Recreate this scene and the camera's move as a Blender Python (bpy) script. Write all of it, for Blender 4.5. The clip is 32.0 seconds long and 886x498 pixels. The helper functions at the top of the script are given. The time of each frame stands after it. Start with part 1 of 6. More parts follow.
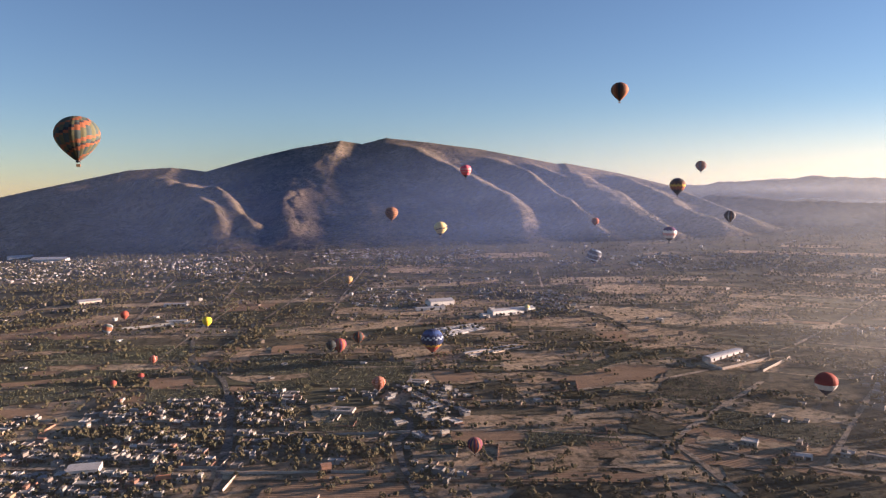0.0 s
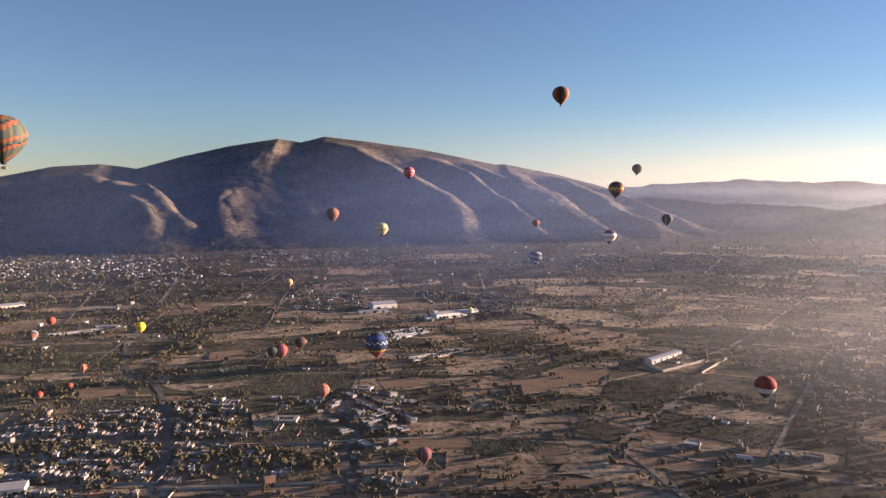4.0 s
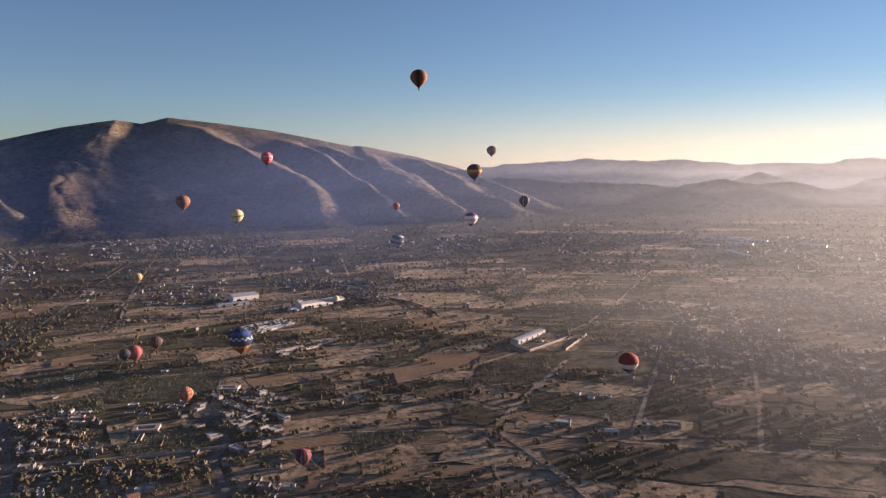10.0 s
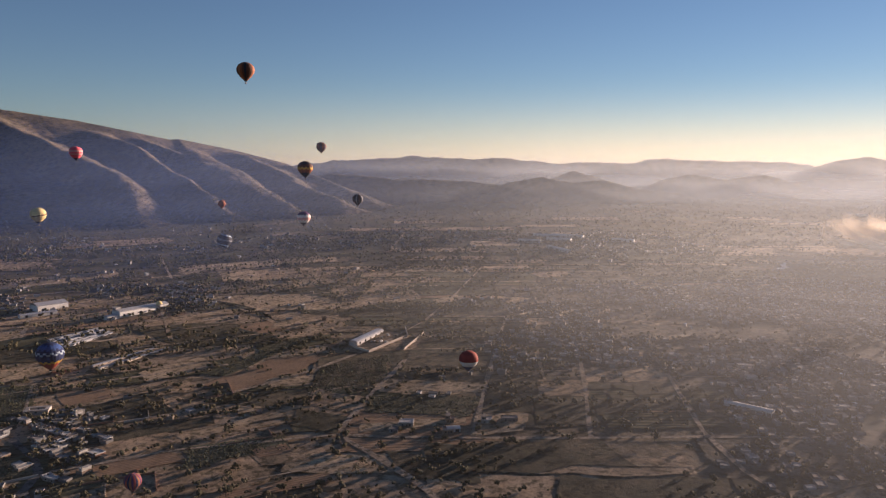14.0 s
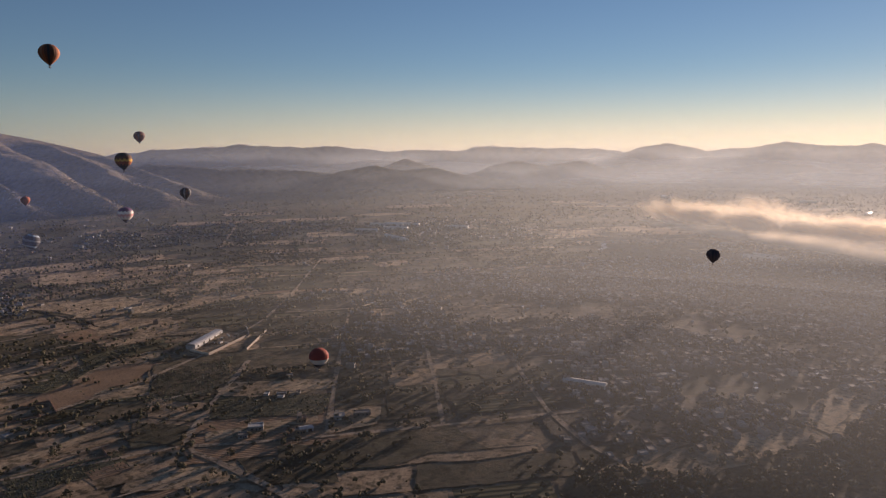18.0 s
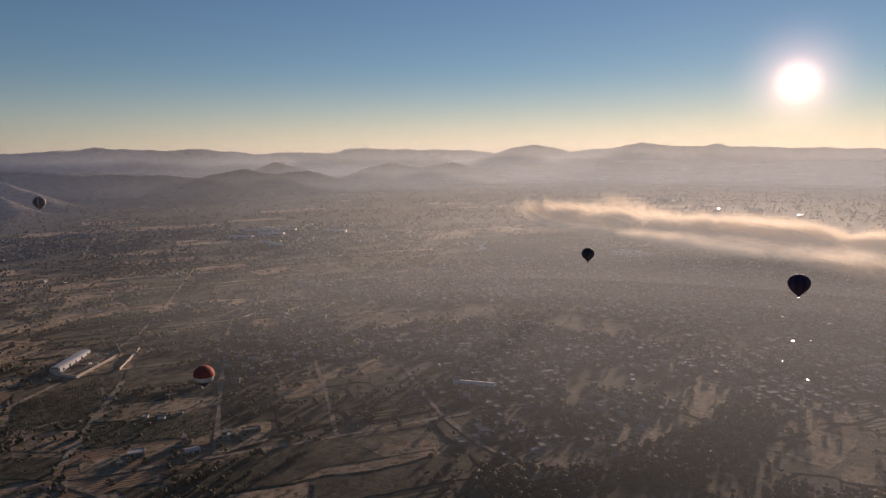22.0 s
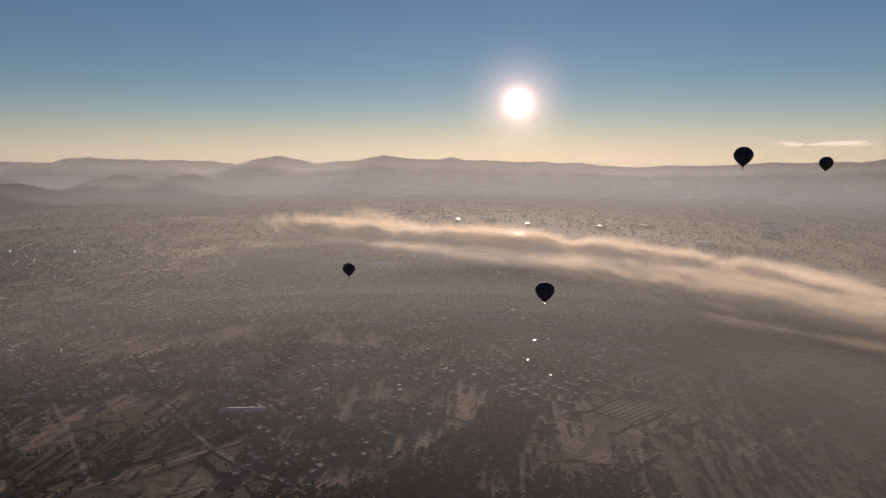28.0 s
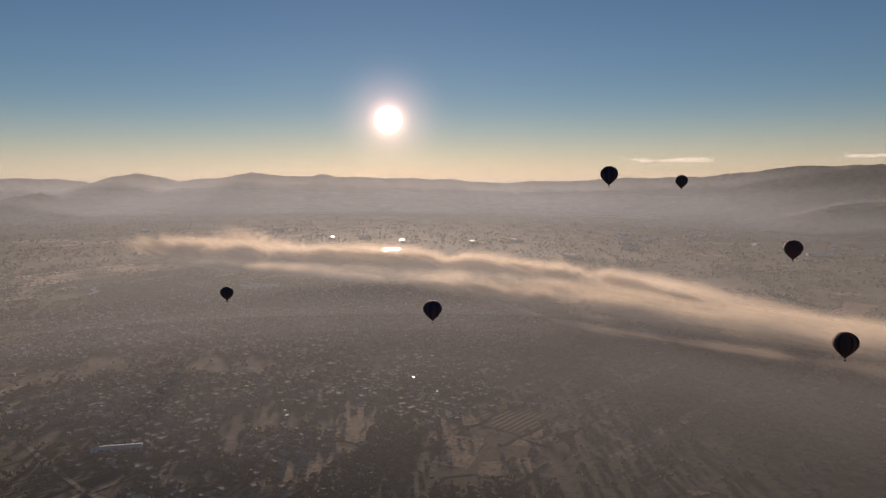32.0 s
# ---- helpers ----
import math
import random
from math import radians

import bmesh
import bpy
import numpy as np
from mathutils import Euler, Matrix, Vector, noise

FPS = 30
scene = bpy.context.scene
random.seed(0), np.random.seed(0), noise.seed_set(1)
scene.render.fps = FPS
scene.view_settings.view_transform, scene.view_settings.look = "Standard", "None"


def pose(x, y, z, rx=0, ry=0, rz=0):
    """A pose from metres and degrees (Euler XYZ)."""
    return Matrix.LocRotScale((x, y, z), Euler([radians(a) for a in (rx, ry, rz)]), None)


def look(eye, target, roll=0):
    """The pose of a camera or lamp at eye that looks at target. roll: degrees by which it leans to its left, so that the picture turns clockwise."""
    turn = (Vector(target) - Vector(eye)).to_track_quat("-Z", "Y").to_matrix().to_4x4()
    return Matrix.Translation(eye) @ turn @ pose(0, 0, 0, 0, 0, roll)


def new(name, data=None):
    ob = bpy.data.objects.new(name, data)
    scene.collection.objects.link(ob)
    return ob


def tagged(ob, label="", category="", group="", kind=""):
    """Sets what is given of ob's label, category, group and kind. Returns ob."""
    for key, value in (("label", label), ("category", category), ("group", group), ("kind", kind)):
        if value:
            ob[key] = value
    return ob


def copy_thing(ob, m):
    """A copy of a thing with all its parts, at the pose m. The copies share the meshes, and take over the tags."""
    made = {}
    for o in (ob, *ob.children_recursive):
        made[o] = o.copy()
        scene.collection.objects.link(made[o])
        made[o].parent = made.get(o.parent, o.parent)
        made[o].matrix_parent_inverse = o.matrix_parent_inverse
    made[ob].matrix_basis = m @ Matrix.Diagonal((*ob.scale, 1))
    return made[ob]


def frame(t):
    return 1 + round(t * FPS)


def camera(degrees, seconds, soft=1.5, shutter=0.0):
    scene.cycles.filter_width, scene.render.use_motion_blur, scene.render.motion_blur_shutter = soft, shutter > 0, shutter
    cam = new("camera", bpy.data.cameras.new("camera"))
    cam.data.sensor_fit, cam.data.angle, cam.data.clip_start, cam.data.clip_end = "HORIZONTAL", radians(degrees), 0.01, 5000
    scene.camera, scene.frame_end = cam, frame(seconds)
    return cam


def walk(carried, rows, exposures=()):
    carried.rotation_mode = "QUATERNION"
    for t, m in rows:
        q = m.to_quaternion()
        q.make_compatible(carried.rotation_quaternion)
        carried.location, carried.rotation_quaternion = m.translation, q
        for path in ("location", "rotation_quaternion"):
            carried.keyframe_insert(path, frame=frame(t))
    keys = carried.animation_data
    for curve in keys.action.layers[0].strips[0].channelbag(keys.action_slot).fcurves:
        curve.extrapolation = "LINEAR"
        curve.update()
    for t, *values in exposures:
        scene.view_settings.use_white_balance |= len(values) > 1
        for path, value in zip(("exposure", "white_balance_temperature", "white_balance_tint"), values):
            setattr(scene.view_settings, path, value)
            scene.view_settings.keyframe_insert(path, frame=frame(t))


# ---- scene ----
cam = camera(62.73, 32.0, soft=1.3)

# seconds, x, y, z, yaw, pitch, roll of the drifting balloon's camera
PATH = (
    (0.0, 0.00, 0.00, 220.00, -0.167, -4.678, -0.314),
    (0.5, -0.89, 1.13, 220.56, -0.669, -4.510, -0.414),
    (1.0, -1.78, 2.26, 221.11, -1.131, -4.429, -0.230),
    (1.5, -2.66, 3.39, 221.67, -1.620, -4.320, 0.024),
    (2.0, -3.55, 4.52, 222.23, -2.321, -4.321, 0.046),
    (2.5, -4.44, 5.64, 222.79, -2.932, -4.239, 0.055),
    (4.5, -7.98, 10.14, 225.04, -5.914, -5.011, 0.068),
    (5.0, -8.87, 11.26, 225.60, -6.937, -5.206, -0.143),
    (5.5, -9.75, 12.38, 226.16, -8.090, -5.258, -0.190),
    (6.0, -10.64, 13.51, 226.73, -9.145, -5.469, -0.321),
    (6.5, -11.52, 14.63, 227.29, -9.824, -5.577, -0.404),
    (7.0, -12.41, 15.76, 227.86, -10.548, -5.815, -0.475),
    (7.5, -13.29, 16.89, 228.42, -11.601, -5.976, -0.421),
    (8.0, -14.17, 18.02, 228.99, -12.571, -6.229, -0.514),
    (8.5, -15.06, 19.15, 229.55, -13.381, -6.484, -0.523),
    (9.0, -15.94, 20.29, 230.12, -14.363, -6.471, -0.531),
    (9.5, -16.82, 21.43, 230.69, -15.399, -6.356, -0.592),
    (10.0, -17.70, 22.57, 231.26, -16.370, -6.299, -0.513),
    (10.5, -18.58, 23.72, 231.82, -17.763, -6.289, -0.471),
    (11.0, -19.45, 24.87, 232.39, -19.091, -6.273, -0.246),
    (11.5, -20.33, 26.02, 232.96, -20.150, -6.220, -0.071),
    (12.0, -21.21, 27.18, 233.53, -21.589, -6.130, -0.021),
    (12.5, -22.08, 28.34, 234.10, -23.813, -6.257, -0.031),
    (13.0, -22.95, 29.51, 234.67, -25.800, -6.452, -0.032),
    (13.5, -23.83, 30.69, 235.24, -27.932, -6.513, 0.086),
    (14.0, -24.70, 31.87, 235.81, -29.917, -6.665, 0.178),
    (14.5, -25.57, 33.05, 236.38, -31.819, -6.849, 0.218),
    (16.5, -29.04, 37.86, 238.67, -39.018, -7.185, -0.727),
    (17.0, -29.90, 39.08, 239.25, -40.489, -7.219, -0.571),
    (17.5, -30.76, 40.31, 239.82, -42.262, -7.440, -0.635),
    (18.0, -31.62, 41.55, 240.40, -43.122, -7.660, -0.296),
    (18.5, -32.48, 42.79, 240.97, -44.187, -7.564, -0.337),
    (19.0, -33.34, 44.05, 241.54, -44.791, -7.472, -0.357),
    (19.5, -34.19, 45.31, 242.12, -46.360, -7.359, -0.245),
    (20.0, -35.05, 46.58, 242.69, -48.114, -7.340, -0.017),
    (20.5, -35.90, 47.87, 243.27, -49.771, -7.345, 0.068),
    (21.0, -36.75, 49.16, 243.84, -51.170, -7.326, 0.017),
    (21.5, -37.60, 50.46, 244.42, -52.013, -7.344, -0.397),
    (22.0, -38.44, 51.77, 245.00, -53.106, -7.645, -0.645),
    (22.5, -39.29, 53.10, 245.57, -54.573, -7.909, -0.748),
    (23.0, -40.13, 54.43, 246.15, -55.873, -8.105, -0.559),
    (23.5, -40.97, 55.78, 246.72, -57.599, -8.364, -0.311),
    (24.0, -41.81, 57.14, 247.30, -60.373, -8.332, -0.167),
    (24.5, -42.65, 58.51, 247.88, -63.388, -8.192, -0.073),
    (26.5, -45.97, 64.12, 250.18, -68.634, -7.354, 0.186),
    (27.0, -46.79, 65.56, 250.76, -70.033, -7.112, 0.220),
    (27.5, -47.62, 67.01, 251.34, -71.867, -6.953, 0.173),
    (28.0, -48.44, 68.48, 251.92, -73.180, -6.933, -0.060),
    (28.5, -49.25, 69.96, 252.49, -74.437, -6.891, -0.068),
    (29.0, -50.07, 71.45, 253.07, -75.774, -6.812, 0.126),
    (29.5, -50.88, 72.96, 253.65, -77.512, -6.751, 0.312),
    (30.0, -51.69, 74.49, 254.23, -79.199, -6.680, 0.193),
    (30.5, -52.50, 76.03, 254.80, -80.740, -6.506, 0.212),
    (31.0, -53.30, 77.58, 255.38, -81.904, -6.367, -0.138),
    (31.5, -54.11, 79.16, 255.96, -82.665, -5.981, -0.148),
    (32.0, -54.90, 80.75, 256.54, -83.361, -5.737, -0.343),
)


def carried_pose(x, y, z, yaw, pitch, roll):
    a, b = radians(yaw), radians(pitch)
    ahead = Vector((-math.sin(a) * math.cos(b), math.cos(a) * math.cos(b), math.sin(b)))
    return look((x, y, z), Vector((x, y, z)) + ahead, roll)


EXPOSURES = [(0.0, 2.25, 7450, 30), (6.0, 2.15, 7450, 30), (9.0, 2.0, 7450, 30), (13.0, 1.65, 7450, 29), (17.0, 1.25, 7450, 27), (19.0, 1.15, 7450, 26), (24.0, 0.95, 7450, 25), (32.0, 0.7, 7450, 24)]
walk(cam, [(row[0], carried_pose(*row[1:])) for row in PATH],
     exposures=EXPOSURES)

# ---------------------------------------------------------------- light
scene.cycles.transparent_max_bounces = 64
SUN_AZ, SUN_EL = radians(-78.9), radians(8.0)
world = bpy.data.worlds.new("morning_sky")
scene.world = world
world.use_nodes = True
wn = world.node_tree
sky = wn.nodes.new("ShaderNodeTexSky")
sky.sky_type, sky.sun_disc = "NISHITA", False
sky.sun_elevation, sky.sun_rotation = radians(5.0), radians(78.9)
sky.altitude, sky.air_density, sky.dust_density, sky.ozone_density = 2000, 1.0, 0.09, 3.0
wn.nodes["Background"].inputs["Strength"].default_value = 0.05
wn.links.new(sky.outputs["Color"], wn.nodes["Background"].inputs["Color"])

sun = new("sun_light", bpy.data.lights.new("sun_light", "SUN"))
sun.data.energy, sun.data.angle, sun.data.color = 5.0, radians(5.0), (1.0, 0.86, 0.71)
sun_way = Vector((-math.sin(SUN_AZ) * math.cos(SUN_EL), math.cos(SUN_AZ) * math.cos(SUN_EL), math.sin(SUN_EL)))
sun.matrix_world = look(sun_way * 4000, (0, 0, 0))


# ---------------------------------------------------------------- materials
def nodes_of(name):
    m = bpy.data.materials.new(name)
    m.use_nodes = True
    return m, m.node_tree, m.node_tree.nodes["Principled BSDF"]


def link(tree, a, b):
    tree.links.new(a, b)


def ramp(tree, fac, stops):
    r = tree.nodes.new("ShaderNodeValToRGB")
    el = r.color_ramp.elements
    while len(el) < len(stops):
        el.new(0.5)
    for e, (p, c) in zip(el, stops):
        e.position, e.color = p, (*c, 1)
    link(tree, fac, r.inputs["Fac"])
    return r.outputs["Color"]


def noise_tex(tree, scale, detail=4.0, rough=0.6, vec=None):
    n = tree.nodes.new("ShaderNodeTexNoise")
    n.inputs["Scale"].default_value, n.inputs["Detail"].default_value, n.inputs["Roughness"].default_value = scale, detail, rough
    if vec is not None:
        link(tree, vec, n.inputs["Vector"])
    return n.outputs["Fac"]


def where(tree):
    return tree.nodes.new("ShaderNodeNewGeometry").outputs["Position"]


def mathn(tree, op, a, b=None, c=None, clamp=False):
    n = tree.nodes.new("ShaderNodeMath")
    n.operation, n.use_clamp = op, clamp
    for k, v in enumerate((a, b, c)):
        if v is None:
            continue
        if isinstance(v, (int, float)):
            n.inputs[k].default_value = v
        else:
            link(tree, v, n.inputs[k])
    return n.outputs[0]


def mix(tree, fac, a, b, mode="MIX"):
    n = tree.nodes.new("ShaderNodeMix")
    n.data_type, n.blend_type = "RGBA", mode
    for sock, v in ((n.inputs[0], fac), (n.inputs[6], a), (n.inputs[7], b)):
        if isinstance(v, (int, float)):
            sock.default_value = v
        elif isinstance(v, tuple):
            sock.default_value = (*v, 1)
        else:
            link(tree, v, sock)
    return n.outputs[2]


def bump(tree, bsdf, height, strength, distance):
    b = tree.nodes.new("ShaderNodeBump")
    b.inputs["Strength"].default_value, b.inputs["Distance"].default_value = strength, distance
    link(tree, height, b.inputs["Height"])
    link(tree, b.outputs["Normal"], bsdf.inputs["Normal"])


def smooth_node(t, v, a, b):
    n = t.nodes.new("ShaderNodeMapRange")
    n.interpolation_type = "SMOOTHSTEP"
    n.inputs["From Min"].default_value, n.inputs["From Max"].default_value = a, b
    link(t, v, n.inputs["Value"])
    return n.outputs["Result"]


def land(name, dark, mid, light, big=0.012, small=0.25, relief=0.5, rough=0.95, woods=False):
    """Open ground: patches tens of metres wide, tufts and clods of a few metres."""
    m, t, b = nodes_of(name)
    p = where(t)
    col = ramp(t, noise_tex(t, big, 6, 0.65, p), [(0.32, dark), (0.5, mid), (0.68, light)])
    grain = ramp(t, noise_tex(t, small, 5, 0.7, p), [(0.3, (0.55, 0.55, 0.55)), (0.6, (1, 1, 1)), (0.8, (1.25, 1.2, 1.1))])
    tufts = ramp(t, noise_tex(t, small * 0.45, 3, 0.55, p), [(0.40, (0.42, 0.44, 0.40)), (0.47, (1, 1, 1)), (0.62, (1.1, 1.08, 1.05)), (0.72, (1.45, 1.4, 1.32))])
    col = mix(t, 1.0, mix(t, 1.0, col, grain, "MULTIPLY"), tufts, "MULTIPLY")
    if woods:
        # open woodland takes over in the far plain, with clearings
        dist = t.nodes.new("ShaderNodeVectorMath")
        dist.operation = "LENGTH"
        link(t, p, dist.inputs[0])
        part_x = t.nodes.new("ShaderNodeSeparateXYZ")
        link(t, p, part_x.inputs[0])
        # the ground east of x 220 takes the same dark tone
        cover = mathn(t, "MAXIMUM", smooth_node(t, dist.outputs["Value"], 1000, 1700), smooth_node(t, part_x.outputs[0], 220, 520))
        cover = mathn(t, "MULTIPLY", cover, smooth_node(t, noise_tex(t, 0.008, 6, 0.7, p), 0.70, 0.55))
        col = mix(t, cover, col, ramp(t, noise_tex(t, 0.05, 4, 0.7, p), [(0.35, (0.038, 0.04, 0.028)), (0.65, (0.085, 0.077, 0.053))]))
    link(t, col, b.inputs["Base Color"])
    b.inputs["Roughness"].default_value = rough
    b.inputs["Specular IOR Level"].default_value = 0.15
    bump(t, b, noise_tex(t, small, 5, 0.7, p), relief, 1.5)
    return m


def furrowed(name, dark, light, angle, pitch=3.0):
    """Ploughed or planted field with rows at the given angle."""
    m, t, b = nodes_of(name)
    p = where(t)
    mp = t.nodes.new("ShaderNodeMapping")
    mp.inputs["Rotation"].default_value = (0, 0, -radians(angle))
    link(t, p, mp.inputs["Vector"])
    w = t.nodes.new("ShaderNodeTexWave")
    w.bands_direction = "Y"
    w.inputs["Scale"].default_value = 0.314 / pitch
    w.inputs["Distortion"].default_value, w.inputs["Detail"].default_value = 2.0, 3
    link(t, mp.outputs["Vector"], w.inputs["Vector"])
    n = noise_tex(t, 0.03, 6, 0.7, p)
    fac = mathn(t, "ADD", mathn(t, "MULTIPLY", w.outputs["Fac"], 0.22), mathn(t, "MULTIPLY", n, 0.8))
    col = ramp(t, fac, [(0.3, dark), (0.75, light)])
    grain = ramp(t, noise_tex(t, 0.4, 4, 0.7, p), [(0.3, (0.7, 0.7, 0.7)), (0.75, (1.2, 1.15, 1.1))])
    link(t, mix(t, 1.0, col, grain, "MULTIPLY"), b.inputs["Base Color"])
    b.inputs["Roughness"].default_value = 0.95
    b.inputs["Specular IOR Level"].default_value = 0.1
    bump(t, b, w.outputs["Fac"], 0.4, 0.6)
    return m


def varied(name, colours, rough=0.85, island=False, dirt=0.35, scale=0.6, metal=0.0):
    """Painted or plastered surface whose tint changes from piece to piece, with stains."""
    m, t, b = nodes_of(name)
    if island:
        r = t.nodes.new("ShaderNodeNewGeometry").outputs["Random Per Island"]
    else:
        r = t.nodes.new("ShaderNodeObjectInfo").outputs["Random"]
    k = len(colours)
    node = t.nodes.new("ShaderNodeValToRGB")
    node.color_ramp.interpolation = "CONSTANT"
    el = node.color_ramp.elements
    while len(el) < k:
        el.new(0.5)
    for j, (e, c) in enumerate(zip(el, colours)):
        e.position, e.color = j / k, (*c, 1)
    link(t, r, node.inputs["Fac"])
    stain = ramp(t, noise_tex(t, scale, 5, 0.7, where(t)), [(0.25, (1 - dirt,) * 3), (0.65, (1, 1, 1))])
    link(t, mix(t, 1.0, node.outputs["Color"], stain, "MULTIPLY"), b.inputs["Base Color"])
    b.inputs["Roughness"].default_value, b.inputs["Metallic"].default_value = rough, metal
    bump(t, b, noise_tex(t, 3.0, 4, 0.7, where(t)), 0.2, 0.05)
    return m


def foliage(name, a, b_, island=True):
    m, t, b = nodes_of(name)
    geo = t.nodes.new("ShaderNodeNewGeometry")
    r = geo.outputs["Random Per Island"] if island else t.nodes.new("ShaderNodeObjectInfo").outputs["Random"]
    col = ramp(t, r, [(0.0, a), (1.0, b_)])
    speck = ramp(t, noise_tex(t, 1.2, 4, 0.8, geo.outputs["Position"]), [(0.3, (0.5, 0.5, 0.5)), (0.7, (1.25, 1.25, 1.1))])
    link(t, mix(t, 1.0, col, speck, "MULTIPLY"), b.inputs["Base Color"])
    b.inputs["Roughness"].default_value = 0.8
    b.inputs["Specular IOR Level"].default_value = 0.2
    bump(t, b, noise_tex(t, 1.2, 4, 0.8, geo.outputs["Position"]), 0.8, 0.8)
    return m


def plain(name, colour, rough=0.6, metal=0.0, wear=0.2):
    return varied(name, [colour, tuple(c * 0.92 for c in colour)], rough, dirt=wear, metal=metal)


MAT_GROUND = land("dry_scrub_ground", (0.13, 0.102, 0.07), (0.29, 0.215, 0.15), (0.50, 0.37, 0.255), 0.014, 0.2, 0.6, woods=True)
MAT_SCRUB = land("dark_scrub", (0.047, 0.047, 0.031), (0.084, 0.074, 0.050), (0.168, 0.129, 0.087), 0.02, 0.3)
MAT_SOIL = furrowed("ploughed_soil", (0.190, 0.125, 0.084), (0.370, 0.249, 0.162), -6)
MAT_SOIL_B = furrowed("ploughed_soil_slanted", (0.190, 0.125, 0.084), (0.370, 0.249, 0.162), -32)
MAT_STRAW = land("dry_straw_field", (0.224, 0.168, 0.112), (0.370, 0.276, 0.185), (0.538, 0.403, 0.269), 0.03, 0.4, 0.3)
MAT_FALLOW = land("fallow_field", (0.157, 0.119, 0.080), (0.314, 0.228, 0.153), (0.493, 0.358, 0.241), 0.03, 0.35, 0.4)
MAT_YARD = land("trodden_yard_earth", (0.07, 0.063, 0.05), (0.115, 0.098, 0.078), (0.19, 0.155, 0.12), 0.03, 0.3)
MAT_CROP = furrowed("cactus_rows", (0.050, 0.056, 0.034), (0.134, 0.121, 0.076), -6, 6.0)
MAT_CROP_B = furrowed("cactus_rows_slanted", (0.050, 0.056, 0.034), (0.134, 0.121, 0.076), -32, 6.0)
MAT_GREEN = land("green_field", (0.078, 0.076, 0.050), (0.112, 0.105, 0.067), (0.168, 0.146, 0.095), 0.02, 0.4, 0.3)
MAT_DIRT_ROAD = land("pale_dirt_road", (0.26, 0.205, 0.155), (0.36, 0.28, 0.21), (0.46, 0.36, 0.27), 0.05, 0.6, 0.1)
MAT_ASPHALT = land("worn_asphalt", (0.11, 0.105, 0.1), (0.15, 0.142, 0.135), (0.20, 0.185, 0.17), 0.05, 0.6, 0.1)
MAT_MOUNTAIN = land("mountain_scrub", (0.075, 0.062, 0.046), (0.131, 0.104, 0.075), (0.206, 0.159, 0.115), 0.008, 0.12, 0.7)
MAT_HILL = land("far_hill_scrub", (0.05, 0.045, 0.035), (0.08, 0.065, 0.048), (0.13, 0.10, 0.07), 0.004, 0.05, 0.6)
MAT_WALLS = varied("house_plaster", [(0.245, 0.233, 0.214), (0.159, 0.147, 0.134), (0.355, 0.337, 0.306), (0.147, 0.128, 0.116), (0.275, 0.190, 0.122),
                                     (0.220, 0.202, 0.184), (0.257, 0.245, 0.233), (0.208, 0.098, 0.067)])
MAT_ROOFS = varied("flat_concrete_roof", [(0.221, 0.212, 0.204), (0.323, 0.315, 0.297), (0.170, 0.162, 0.153), (0.442, 0.433, 0.425), (0.255, 0.238, 0.230), (0.204, 0.136, 0.102), (0.187, 0.170, 0.162)])
MAT_FAR_HOUSE = varied("far_house_plaster", [(0.241, 0.241, 0.241), (0.177, 0.174, 0.171), (0.354, 0.354, 0.348), (0.148, 0.142, 0.135), (0.212, 0.171, 0.135),
                                              (0.269, 0.269, 0.269), (0.184, 0.174, 0.166), (0.184, 0.135, 0.110), (0.171, 0.166, 0.162)], island=True)
MAT_BRICK = plain("red_brick_wall", (0.30, 0.16, 0.11), 0.9, 0, 0.4)
MAT_BLOCK = varied("concrete_block_wall", [(0.42, 0.38, 0.34), (0.52, 0.45, 0.38), (0.36, 0.30, 0.26)], 0.9)
MAT_TILE = plain("orange_roof_tiles", (0.55, 0.17, 0.06), 0.8, 0, 0.3)
MAT_WHITE = plain("white_paint", (0.58, 0.57, 0.55), 0.6)
MAT_SHEET = varied("corrugated_sheet", [(0.42, 0.42, 0.43), (0.36, 0.37, 0.39), (0.48, 0.47, 0.46)], 0.4, metal=0.3)
MAT_GREENHOUSE = varied("milky_greenhouse_film", [(0.33, 0.34, 0.36), (0.26, 0.27, 0.29)], 0.4)
MAT_DARK = plain("dark_opening", (0.03, 0.03, 0.035), 0.25)
MAT_TANK = varied("water_tank_plastic", [(0.03, 0.03, 0.03), (0.03, 0.03, 0.03), (0.5, 0.45, 0.36)], 0.5)
MAT_BARK = plain("grey_bark", (0.11, 0.08, 0.06), 0.95, 0, 0.5)
MAT_LEAF = foliage("tree_leaves", (0.045, 0.046, 0.026), (0.115, 0.094, 0.056))
MAT_LEAF_FAR = foliage("far_tree_leaves", (0.04, 0.042, 0.022), (0.095, 0.08, 0.046))
MAT_CACTUS = foliage("cactus_bushes", (0.05, 0.06, 0.038), (0.115, 0.118, 0.075))
MAT_STEEL = plain("galvanised_steel", (0.42, 0.42, 0.43), 0.4, 0.8)
MAT_MAST = plain("weathered_dark_steel", (0.10, 0.09, 0.09), 0.8)
MAT_WATER, _t, _b = nodes_of("still_pond_water")
_b.inputs["Base Color"].default_value, _b.inputs["Roughness"].default_value = (0.02, 0.025, 0.025, 1), 0.04
bump(_t, _b, noise_tex(_t, 0.4, 3, 0.5, where(_t)), 0.02, 0.05)
MAT_TIN = varied("bright_tin_roof", [(0.6, 0.6, 0.6), (0.5, 0.5, 0.52)], 0.24, metal=0.9)
MAT_WICKER = plain("brown_wicker", (0.16, 0.09, 0.05), 0.8, 0, 0.4)


# ---------------------------------------------------------------- land form
def smooth_step(a, b, v):
    u = np.clip((v - a) / (b - a), 0, 1)
    return u * u * (3 - 2 * u)


